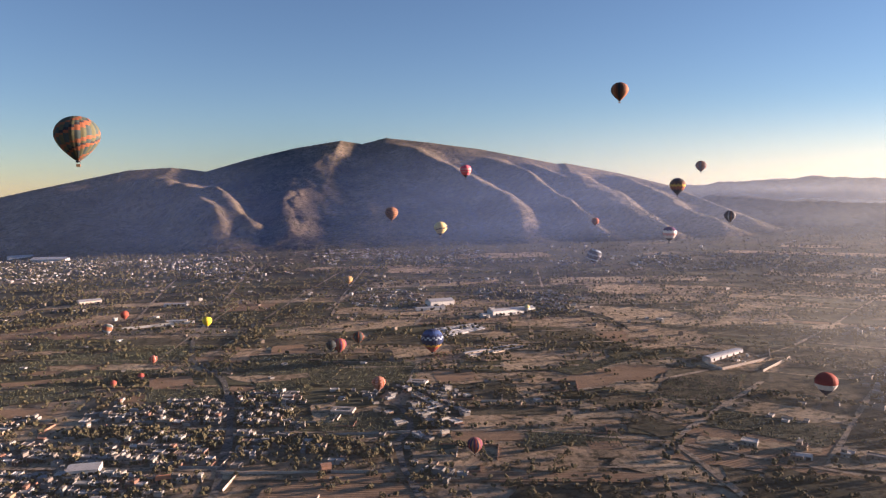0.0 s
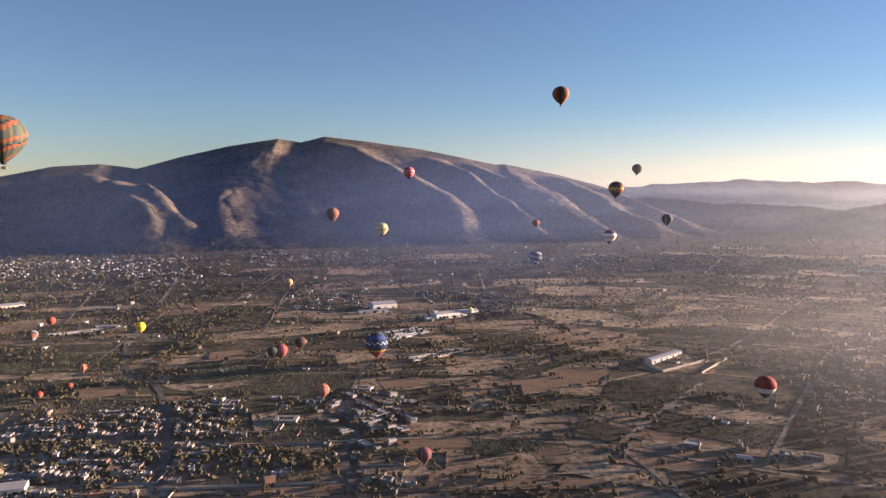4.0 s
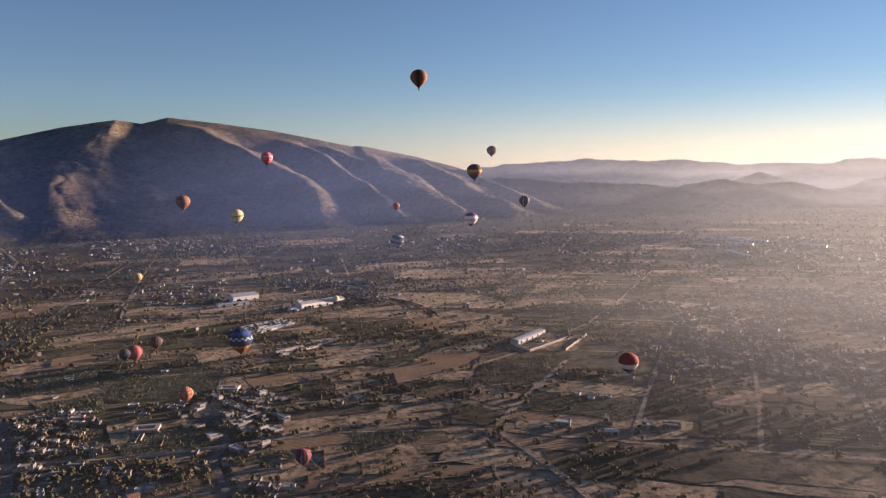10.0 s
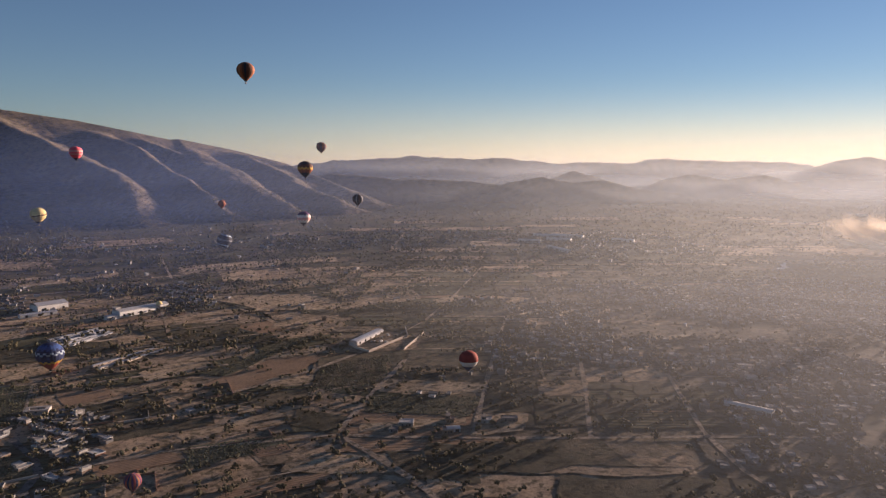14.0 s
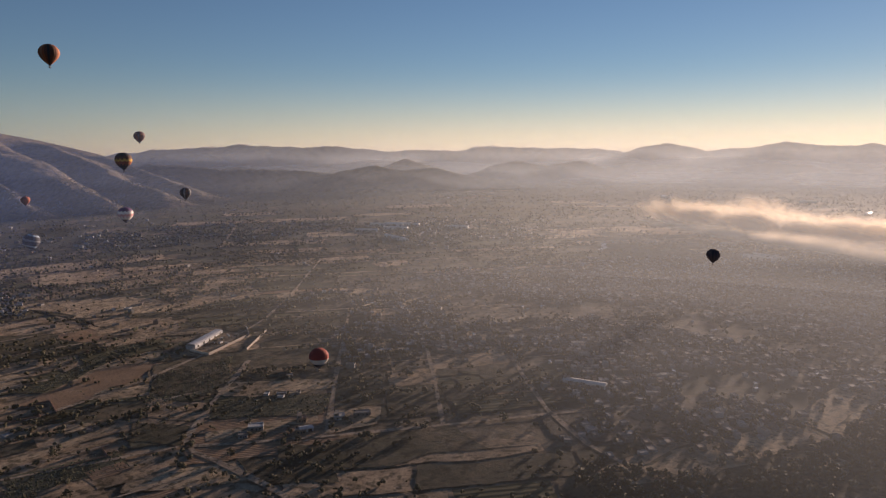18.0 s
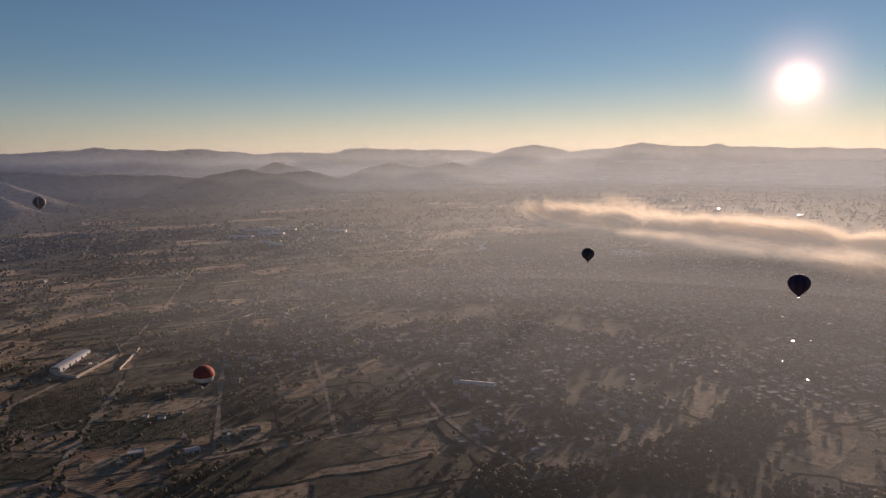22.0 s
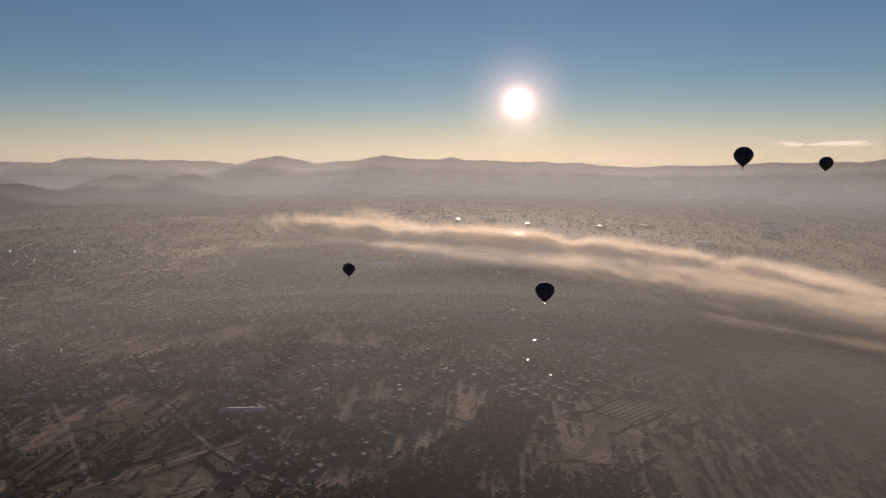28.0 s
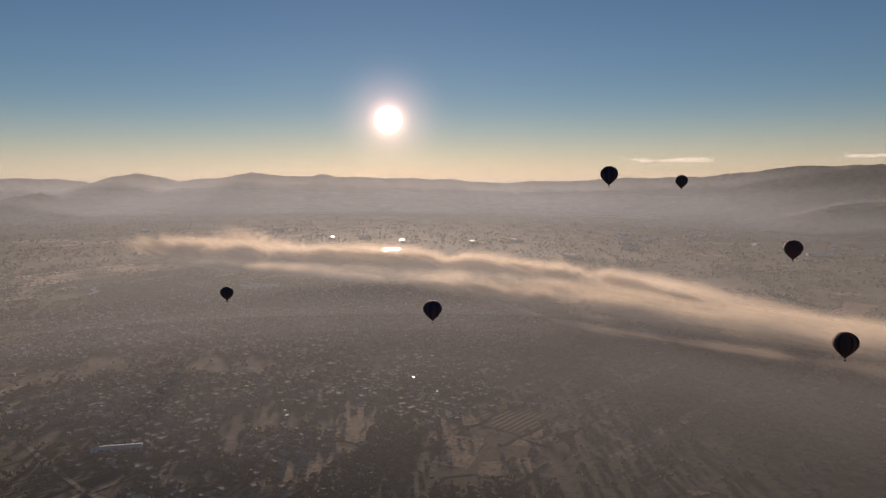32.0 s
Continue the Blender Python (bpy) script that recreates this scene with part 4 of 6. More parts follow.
plot("rows", -69, 624, 77, -4, 4, -25)
plot("soil", -75, 514, 64, -6, 6, -16)
plot("soil", -150, 535, 27, -2, 3, -10)
plot("fallow", -110, 667, 24, 6, 12, -50)
plot("fallow", -62, 593, 39, 5, -11, -18)
plot("green", -6, 578, 30, 4, 1, -32)
plot("fallow", -8, 548, 30, -0, 2, -26)
plot("rows", -194, 844, 69, 2, 14, -92)
plot("fallow", -177, 786, 58, 16, 6, -20)
plot("dark", 720, -90, 420, -130, 60, 210)
plot("dark", 620, -190, 260, -120, 90, 130)
plot("dark", 900, -120, 200, -160, 120, 140)
plot("fallow", 640, -60, 170, -130, 6, 12)
plot("fallow", 780, -40, 150, -120, 10, 16)
DIRT = "pale dirt road between the fields"
for pts, w in ((((-350, 868), (-360, 1173), (-368, 1400)), 5), (((-473, 1083), (-577, 1487), (-640, 1750)), 6), (((-709, 1156), (-816, 1520), (-900, 1800)), 6),
               (((-289, 914), (-272, 1234), (-265, 1436), (-240, 1800)), 6), (((-170, 1048), (-184, 1376), (-193, 1892)), 6),
               (((-20, 607), (66, 599), (182, 562)), 5), (((320, 712), (299, 688), (246, 635), (182, 562), (190, 525), (199, 461), (205, 300)), 7),
               (((110, 700), (139, 707), (199, 719), (267, 751), (309, 768)), 6), (((275, 503), (346, 595), (429, 699), (520, 810)), 6),
               (((182, 562), (215, 537), (272, 500), (339, 459), (429, 407), (520, 350)), 6), (((560, 590), (535, 550), (487, 484), (436, 413)), 6),
               (((352, 452), (420, 537), (497, 637), (560, 720)), 5), (((309, 768), (420, 850), (520, 950), (700, 1150)), 5),
               (((436, 413), (400, 340), (395, 250)), 6), (((-305, 875), (-480, 900), (-700, 960)), 4), (((-24, 616), (-110, 610), (-260, 640)), 5)):
    ribbon("road", pts, w * 0.72, MAT_DIRT_ROAD, DIRT, 0.7)
g = np.random.default_rng(17)
for k in range(90):
    x, y = g.uniform(-900, 750), g.uniform(430, 1500)
    a = radians(-32 if is_east(x, y) else -5.5) + (math.pi / 2 if g.random() < 0.2 else 0)
    l2 = g.uniform(60, 220) * (0.6 + y / 1000)
    if any(inside(x, y, tw[0]) for tw in TOWNS):
        continue
    w2 = g.uniform(1.2, 3.0) * (0.6 + y / 900)
    ribbon("track", ((x, y), (x + l2 * 0.5 * math.cos(a), y + l2 * 0.5 * math.sin(a) + g.uniform(-3, 3)), (x + l2 * math.cos(a), y + l2 * math.sin(a))), w2,
           MAT_STRAW if g.random() < 0.6 else MAT_DIRT_ROAD, "narrow pale farm track along the field edge", 0.55)
ribbon("road", ((-400, 560), (-280, 548), (-166, 536)), 5, MAT_DIRT_ROAD, "dusty lane between the village plots", 0.7)
ribbon("road", ((-150, 420), (-159, 489), (-180, 600), (-205, 692), (-243, 794), (-305, 875), (-341, 985)), 7, MAT_ASPHALT, "straight grey street through the village", 0.75)
ribbon("road", ((-341, 985), (-407, 1363), (-520, 2014), (-690, 2500)), 7, MAT_DIRT_ROAD, "straight dirt road climbing to the mountain foot", 0.7)
ribbon("road", ((-5, 440), (-14, 478), (-29, 528), (-38, 587), (-23, 616), (-45, 691)), 6, MAT_ASPHALT, "grey lane past the houses", 0.75)
bm = bmesh.new()
bmesh.ops.create_circle(bm, cap_ends=True, segments=40, radius=1.0)
for v in bm.verts:
    k = 1 + 0.25 * noise.noise(v.co * 1.4)
    v.co = Vector((v.co.x * 55 * k, v.co.y * 26 * k, 0))
me = bpy.data.meshes.new("pond")
bm.to_mesh(me)
bm.free()
me.materials.append(MAT_WATER)
pond = tagged(new("pond", me), "still pond mirroring the low sun", "water", kind="structure")
pond.matrix_basis = pose(1962, 464, land_height(1962, 464) + 0.6)
for x, y, w in ((2258, 1407, 40), (2230, 1300, 60), (2007, 1449, 50), (2695, -286, 70), (2554, -404, 55), (3254, 967, 90), (2997, 1051, 60)):
    copy = copy_thing(pond, pose(x, y, land_height(x, y) + 0.6, 0, 0, x % 90) @ Matrix.Diagonal((w / 55, 0.45, 1, 1)))
    tagged(copy, "small far pond shining in the plain")
ribbon("road", ((1148, 857), (1190, 865), (1205, 890), (1232, 899)), 9, MAT_WHITE, "bright curved concrete road", 0.8)


# ---------------------------------------------------------------- trees
def blob(bm, x, y, z, r, seed, squash=0.8):
    made = bmesh.ops.create_icosphere(bm, subdivisions=1, radius=1.0)
    for v in made["verts"]:
        k = 0.75 + 0.55 * noise.noise(v.co * 1.7 + Vector((seed, seed * 2.3, 0)))
        v.co = Vector((x, y, z)) + Vector((v.co.x * r * k, v.co.y * r * k, v.co.z * r * k * squash))


def make_tree(height, spread, seed):
    r = random.Random(seed)
    tree = tagged(new("tree"), "", "tree")
    bm = bmesh.new()
    turned(bm, [(0.26, -0.5), (0.2, height * 0.25), (0.13, height * 0.55), (0.05, height * 0.8)], 7)
    for k in range(5):
        a = k * 1.256 + r.uniform(-0.4, 0.4)
        tube(bm, (0, 0, height * r.uniform(0.25, 0.4)), (math.cos(a) * spread * 0.6, math.sin(a) * spread * 0.6, height * r.uniform(0.55, 0.8)), 0.07, 5)
    part("trunk", bm, MAT_BARK, tree)
    bm = bmesh.new()
    for k in range(15):
        a, d = r.uniform(0, 6.283), spread * math.sqrt(r.random()) * 0.8
        z = height * (0.86 - 0.42 * (d / spread) ** 1.5 - r.uniform(0, 0.28))
        blob(bm, math.cos(a) * d, math.sin(a) * d, z, spread * r.uniform(0.22, 0.42), seed * 10 + k)
    for k in range(90):
        a, d = r.uniform(0, 6.283), spread * math.sqrt(r.random()) * 1.05
        c = Vector((math.cos(a) * d, math.sin(a) * d, height * (0.95 - 0.5 * (d / spread) ** 1.5 - r.uniform(0, 0.4))))
        e = [bm.verts.new(c + Vector([r.uniform(-0.45, 0.45) for _ in range(3)])) for _ in range(4)]
        bm.faces.new(e)
    part("crown", bm, MAT_LEAF, tree)
    return tree


def icosa():
    bm = bmesh.new()
    bmesh.ops.create_icosphere(bm, subdivisions=1, radius=1.0)
    co = np.array([v.co for v in bm.verts])
    fa = np.array([[v.index for v in f.verts] for f in bm.faces])
    bm.free()
    return co, fa


ICO, ICO_F = icosa()


def clump_field(name, places, material, label, category, blobs=3, seed=1):
    """Many small bushes or far trees in one mesh. places: x, y, ground height, height, spread."""
    g = np.random.default_rng(seed)
    places = np.repeat(np.asarray(places, float), blobs, axis=0)
    n = len(places)
    r = places[:, 4] * g.uniform(0.42, 0.75, n)
    off = g.normal(0, 0.38, (n, 2)) * places[:, 4:5]
    centre = np.stack([places[:, 0] + off[:, 0], places[:, 1] + off[:, 1], places[:, 2] + places[:, 3] * g.uniform(0.4, 0.68, n)], -1)
    jit = g.uniform(0.6, 1.3, (n, len(ICO), 1))
    size = np.stack([r, r * g.uniform(0.8, 1.2, n), np.minimum(r, places[:, 3] * 0.5) * g.uniform(0.8, 1.2, n)], -1)
    co = centre[:, None] + ICO[None] * size[:, None] * jit
    fa = ICO_F[None] + (np.arange(n) * len(ICO))[:, None, None]
    return tagged(raw_mesh(name, co.reshape(-1, 3), fa.reshape(-1, 3), [material]), label, category, kind="stuff")


gen = np.random.default_rng(5)
tree_kinds = [make_tree(h, s_, k) for k, (h, s_) in enumerate(((7.5, 3.4), (6.0, 3.0), (9.0, 4.2), (5.0, 2.6), (8.0, 2.6)))]
TREE_LABELS = ("round-crowned dusty green tree by the field edge", "low spreading dark green tree", "large old tree with a wide uneven crown",
               "small bushy tree on dry ground", "tall narrow dusty tree")
TREE_ZONES = (
    # polygon, number
    (((-420, 700), (-90, 640), (-60, 430), (-440, 430)), 90), (((-80, 640), (60, 640), (60, 430), (-80, 430)), 45),
    (((60, 720), (330, 720), (330, 380), (60, 380)), 70), (((330, 620), (520, 560), (480, 120), (330, 200)), 60), (((380, 330), (720, 280), (640, 60), (420, 0)), 75))
for poly, n in TREE_ZONES:
    xs, ys = [p[0] for p in poly], [p[1] for p in poly]
    done = 0
    while done < n:
        x, y = gen.uniform(min(xs), max(xs)), gen.uniform(min(ys), max(ys))
        if not inside(x, y, poly):
            continue
        if value_noise(np.float64(x / 45), np.float64(y / 45), 3) < 0.42:
            continue
        k = int(gen.integers(0, 5))
        sc = gen.uniform(0.7, 1.25)
        m = pose(x, y, land_height(x, y) - 0.2, 0, 0, gen.uniform(0, 360)) @ Matrix.Diagonal((sc, sc, sc * gen.uniform(0.85, 1.1), 1))
        ob = copy_thing(tree_kinds[k], m)
        tagged(ob, TREE_LABELS[k], "tree", "trees among the fields")
        done += 1
for ob, (x, y), lb in zip(tree_kinds, ((-60, 455), (70, 470), (215, 480), (300, 450), (440, 330)), TREE_LABELS):
    standing(ob, x, y)
    tagged(ob, lb, "tree", "trees among the fields")


def scatter(n, rmin, rmax, a0, a1, seed, cut, size):
    """Places for far trees: in clusters, hedges and along plots."""
    g = np.random.default_rng(seed)
    a = g.uniform(radians(a0), radians(a1), n)
    r = np.sqrt(g.uniform(rmin ** 2, rmax ** 2, n))
    x, y = r * np.sin(a), r * np.cos(a)
    d = value_noise(x / 60, y / 42, 3) * 0.65 + value_noise(x / 18, y / 18, 9) * 0.35
    keep = (d > cut) & off_street(x, y) & ~(on_plots(x, y, ("straw", "soil", "fallow", "bright", "rows")) & (g.random(len(x)) > 0.22))
    x, y = x[keep], y[keep]
    h = g.uniform(size[0], size[1], len(x))
    return np.stack([x, y, valley(x, y), h, h * g.uniform(0.4, 0.65, len(x))], -1)


clump_field("near_trees", scatter(11000, 330, 900, -45, 125, 1, 0.53, (1.4, 4.8)), MAT_LEAF, "dusty green trees and bushes between the plots", "trees", 4, 1)
clump_field("middle_trees", scatter(36000, 850, 1900, -42, 125, 2, 0.46, (2.2, 6.0)), MAT_LEAF_FAR, "dark trees dotted over the plain", "trees", 2, 2)
clump_field("far_trees", scatter(46000, 1800, 3600, -42, 125, 4, 0.40, (3.5, 8.5)), MAT_LEAF_FAR, "far dark trees in the hazy plain", "trees", 1, 3)


def hedge_line(pts, step, seed, size):
    g = np.random.default_rng(seed)
    pts = np.array(pts, float)
    s_ = np.concatenate([[0], np.cumsum(np.hypot(*np.diff(pts, axis=0).T))])
    q = np.arange(0, s_[-1], step) + g.uniform(-0.4, 0.4, len(np.arange(0, s_[-1], step))) * step
    x, y = np.interp(q, s_, pts[:, 0]) + g.normal(0, 2, len(q)), np.interp(q, s_, pts[:, 1]) + g.normal(0, 2, len(q))
    h = g.uniform(size[0], size[1], len(q))
    return np.stack([x, y, valley(x, y), h, h * 0.5], -1)


# trees in the towns' yards
yard = []
for num, (poly, n, angle) in enumerate(TOWNS):
    g = np.random.default_rng(600 + num)
    xs, ys = [p[0] for p in poly], [p[1] for p in poly]
    k = int(n * (0.35 if n > 1000 else 1.6))
    x, y = g.uniform(min(xs), max(xs), k * 2), g.uniform(min(ys), max(ys), k * 2)
    ok = np.array([inside(a, b, poly) for a, b in zip(x, y)]) & off_street(x, y)
    x, y = x[ok][:k], y[ok][:k]
    h = g.uniform(2.5, 6, len(x))
    yard.append(np.stack([x, y, valley(x, y), h, h * 0.5], -1))
clump_field('yard_trees', np.concatenate(yard), MAT_LEAF, 'dusty trees in the yards between houses', 'trees', 3, 8)
# dark groves below the sun
groves = []
for num, (poly, n) in enumerate(((((640, 226), (609, 172), (501, 184), (437, 192), (422, 240), (520, 226)), 330), (((395, 190), (480, 150), (520, 60), (430, 40), (390, 110)), 300), (((720, 230), (800, 200), (760, 130), (690, 150)), 120), (((480, 40), (900, 20), (980, -250), (600, -300)), 620),
                                (((345, 330), (400, 320), (420, 240), (360, 260)), 70), (((-343, 641), (-194, 631), (-182, 589), (-328, 616)), 230), (((-178, 606), (-95, 598), (-46, 562), (-42, 546), (-89, 558), (-171, 587)), 170))):
    g = np.random.default_rng(800 + num)
    xs, ys = [p[0] for p in poly], [p[1] for p in poly]
    x, y = g.uniform(min(xs), max(xs), n * 4), g.uniform(min(ys), max(ys), n * 4)
    ok = np.array([inside(a, b, poly) for a, b in zip(x, y)]) & off_street(x, y)
    x, y = x[ok][:n], y[ok][:n]
    h = g.uniform(2.5, 6, len(x))
    groves.append(np.stack([x, y, valley(x, y), h, h * 0.55], -1))
clump_field("grove", np.concatenate(groves), MAT_LEAF, "dense dark grove of dusty trees", "trees", 4, 15)
hedges = []
for k in range(320):
    g = np.random.default_rng(100 + k)
    x, y = g.uniform(-900, 1100), g.uniform(300, 1700)
    a = radians(-32 if is_east(x, y) else -5.5) + (math.pi / 2 if g.random() < 0.3 else 0)
    ln_ = g.uniform(60, 260)
    hedges.append(hedge_line(((x, y), (x + math.cos(a) * ln_, y + math.sin(a) * ln_)), g.uniform(5, 9), k, (2.5, 6)))
hedges = np.concatenate(hedges)
hedges = hedges[~on_plots(hedges[:, 0], hedges[:, 1], ("straw", "soil", "rows", "bright"))]
clump_field("hedgerows", hedges, MAT_LEAF, "lines of bushes along the field edges", "bushes", 3, 7)


def orchard(corners, du, dv, seed, size=(1.2, 2.2)):
    a, b, c, d = (np.array(p, float) for p in corners)
    nu, nv = int(np.linalg.norm(b - a) / du), int(np.linalg.norm(d - a) / dv)
    u, v = np.meshgrid((np.arange(nu) + 0.5) / nu, (np.arange(nv) + 0.5) / nv)
    p = a * ((1 - u) * (1 - v))[..., None] + b * (u * (1 - v))[..., None] + c * (u * v)[..., None] + d * ((1 - u) * v)[..., None]
    g = np.random.default_rng(seed)
    p = p.reshape(-1, 2) + g.normal(0, 0.5, (nu * nv, 2))
    p = p[g.random(len(p)) > 0.12]
    h = g.uniform(*size, len(p))
    return np.stack([p[:, 0], p[:, 1], valley(p[:, 0], p[:, 1]) + 0.3, h, h * 0.75], -1)


ORCHARDS = tuple(tuple((cx + (a * ux + b * vx) / 2, cy + (a * uy + b * vy) / 2) for a, b in ((-1, -1), (1, -1), (1, 1), (-1, 1))) for kind, cx, cy, ux, uy, vx, vy in PLOTS if kind == "rows")
ORCHARDS += (((-420, 900), (-300, 890), (-300, 960), (-420, 970)),
            ((-260, 660), (-215, 660), (-225, 760), (-275, 760)),
            ((-560, 960), (-440, 945), (-440, 1010), (-565, 1030)), ((-440, 790), (-330, 780), (-335, 840), (-450, 850)))
for quad in ORCHARDS[-5:]:
    field_patch(quad, MAT_GREEN, "dull green field under low cactus rows", 0.48)
clump_field("orchard_rows", np.concatenate([orchard(quad, 2.9, 4.6, k, (1.0, 1.9)) for k, quad in enumerate(ORCHARDS)]),
    MAT_CACTUS, "rows of low green cactus bushes in a field", "orchard", 1, 9)

# scrub on the mountain
g = np.random.default_rng(77)
SCRUB = 34000
ii, jj = g.integers(2, 558, SCRUB), g.integers(2, 270, SCRUB)
sx, sy, sz = mx[ii, jj] + g.uniform(-4, 4, SCRUB), my[ii, jj] + g.uniform(-4, 4, SCRUB), mz[ii, jj]
ok = (sz > valley(sx, sy) + 1) & (value_noise(sx / 70, sy / 50, 19) * 0.7 + g.random(SCRUB) * 0.5 > 0.45)
h = g.uniform(1.8, 5, SCRUB) * (1 + 0.6 * smooth_step(2900, 2400, sy))
clump_field("mountain_scrub", np.stack([sx, sy, sz - 0.8, h, h * 0.6], -1)[ok], MAT_LEAF_FAR, "low dark scrub on the mountain slopes", "scrub", 1, 12)


# trees and bushes where the foot of the mountain runs out into the plain
g = np.random.default_rng(78)
low_i, low_j = np.nonzero((down > 0.70) & (down < 0.995) & (mx > -2300) & (mx < 1350))
pick = g.integers(0, len(low_i), 11000)
tx_, ty_, tz_ = mx[low_i[pick], low_j[pick]] + g.uniform(-4, 4, 11000), my[low_i[pick], low_j[pick]] + g.uniform(-4, 4, 11000), mz[low_i[pick], low_j[pick]]
keep = value_noise(tx_ / 90, ty_ / 60, 27) * 0.7 + g.random(11000) * 0.5 > 0.42
h = g.uniform(2.5, 7.0, 11000)
clump_field("foothill_trees", np.stack([tx_, ty_, np.maximum(tz_, valley(tx_, ty_)) - 0.8, h, h * 0.6], -1)[keep], MAT_LEAF_FAR, "dark trees and bushes along the foot of the mountain", "trees", 1, 14)


# ---------------------------------------------------------------- buildings
def make_house(w, d, h, upper, seed):
    """A flat-roofed village house: walls, roof slab with parapet, windows, door, water tank."""
    r = random.Random(seed)
    house = tagged(new("house"), "", "house")
    part("body", boxes((-w / 2, w / 2, -d / 2, d / 2, -0.6, h)), MAT_WALLS, house)
    bm = boxes((-w / 2 - 0.15, w / 2 + 0.15, -d / 2 - 0.15, d / 2 + 0.15, h, h + 0.22))
    for b in ((-w / 2, w / 2, -d / 2, -d / 2 + 0.2, h + 0.22, h + 0.7), (-w / 2, w / 2, d / 2 - 0.2, d / 2, h + 0.22, h + 0.7),
              (-w / 2, -w / 2 + 0.2, -d / 2 + 0.2, d / 2 - 0.2, h + 0.22, h + 0.7), (w / 2 - 0.2, w / 2, -d / 2 + 0.2, d / 2 - 0.2, h + 0.22, h + 0.7)):
        box(bm, *b)
    part("roof", bm, MAT_ROOFS, house)
    if upper:
        uw = w * r.uniform(0.4, 0.6)
        upper_room = part("upper_room", boxes((-w / 2 + 0.25, -w / 2 + uw, -d / 2 + 0.25, d / 2 - 0.25, h + 0.23, h + 2.8), (-w / 2 + 0.1, -w / 2 + uw + 0.15, -d / 2 + 0.1, d / 2 - 0.1, h + 2.8, h + 3.0)), MAT_WALLS, house)
        part("window", boxes((-w / 2 + 1.0, -w / 2 + 2.2, -d / 2 + 0.18, -d / 2 + 0.3, h + 1.1, h + 2.2)), MAT_DARK, upper_room)
    for k in range(2):
        x = -w / 2 + w * (0.22 + 0.5 * k)
        part("window", boxes((x, x + 1.3, -d / 2 - 0.05, -d / 2 + 0.08, 1.0, 2.2)), MAT_DARK, house)
    part("window", boxes((w / 2 - 0.08, w / 2 + 0.05, -0.8, 0.8, 1.0, 2.2)), MAT_DARK, house)
    part("door", boxes((w * 0.02, w * 0.02 + 1.0, -d / 2 - 0.06, -d / 2 + 0.08, 0.0, 2.1)), MAT_TANK, house)
    bm = bmesh.new()
    turned(bm, [(0.55, 0), (0.6, 0.1), (0.6, 1.1), (0.35, 1.35), (0.2, 1.45)], 10)
    top = h + (3.0 if upper else 0.22)
    bmesh.ops.translate(bm, vec=(-w / 2 + 1.2, d / 2 - 1.4, top), verts=bm.verts)
    part("water_tank", bm, MAT_TANK, house)
    return house


HOUSE_LABELS = ("low plastered house with a flat concrete roof", "small block house with a flat roof and a water tank", "wide pale house with a parapet roof",
                "two-storey house with a flat roof and a water tank", "long low house of grey blocks", "narrow two-storey house of bare blocks")
house_kinds = [make_house(w, d, h, u, k) for k, (w, d, h, u) in enumerate(
    ((9, 8, 3.0, False), (7, 6.5, 2.8, False), (12, 9, 3.2, False), (9, 8.5, 3.1, True), (14, 6.5, 2.9, False), (7.5, 9, 3.0, True)))]


def house_box(g, x, y, turn_, n):
    """Corners and faces of simple far houses: walls with a sunken flat roof."""
    w, d, h = g.uniform(4, 10, n), g.uniform(3.6, 7.5, n), g.choice([2.4, 2.6, 2.8, 5.0], n, p=[0.3, 0.3, 0.3, 0.1])
    z = valley(x, y)
    ca, sa = np.cos(turn_), np.sin(turn_)
    co = []
    for fx, fy, zz in ((-1, -1, -0.8), (1, -1, -0.8), (1, 1, -0.8), (-1, 1, -0.8), (-1, -1, 1), (1, -1, 1), (1, 1, 1), (-1, 1, 1),
                       (-0.94, -0.94, 1), (0.94, -0.94, 1), (0.94, 0.94, 1), (-0.94, 0.94, 1), (-0.94, -0.94, 0.86), (0.94, -0.94, 0.86), (0.94, 0.94, 0.86), (-0.94, 0.94, 0.86)):
        lx, ly = fx * w / 2, fy * d / 2
        co.append(np.stack([x + lx * ca - ly * sa, y + lx * sa + ly * ca, z + (h * zz if zz > 0 else zz)], -1))
    co = np.stack(co, 1)
    f = []
    for base in (0, 4, 8):
        for k in range(4):
            f.append((base + k, base + (k + 1) % 4, base + 4 + (k + 1) % 4, base + 4 + k))
    f.append((12, 13, 14, 15))
    faces = np.array(f)[None] + (np.arange(n) * 16)[:, None, None]
    return co.reshape(-1, 3), faces.reshape(-1, 4)


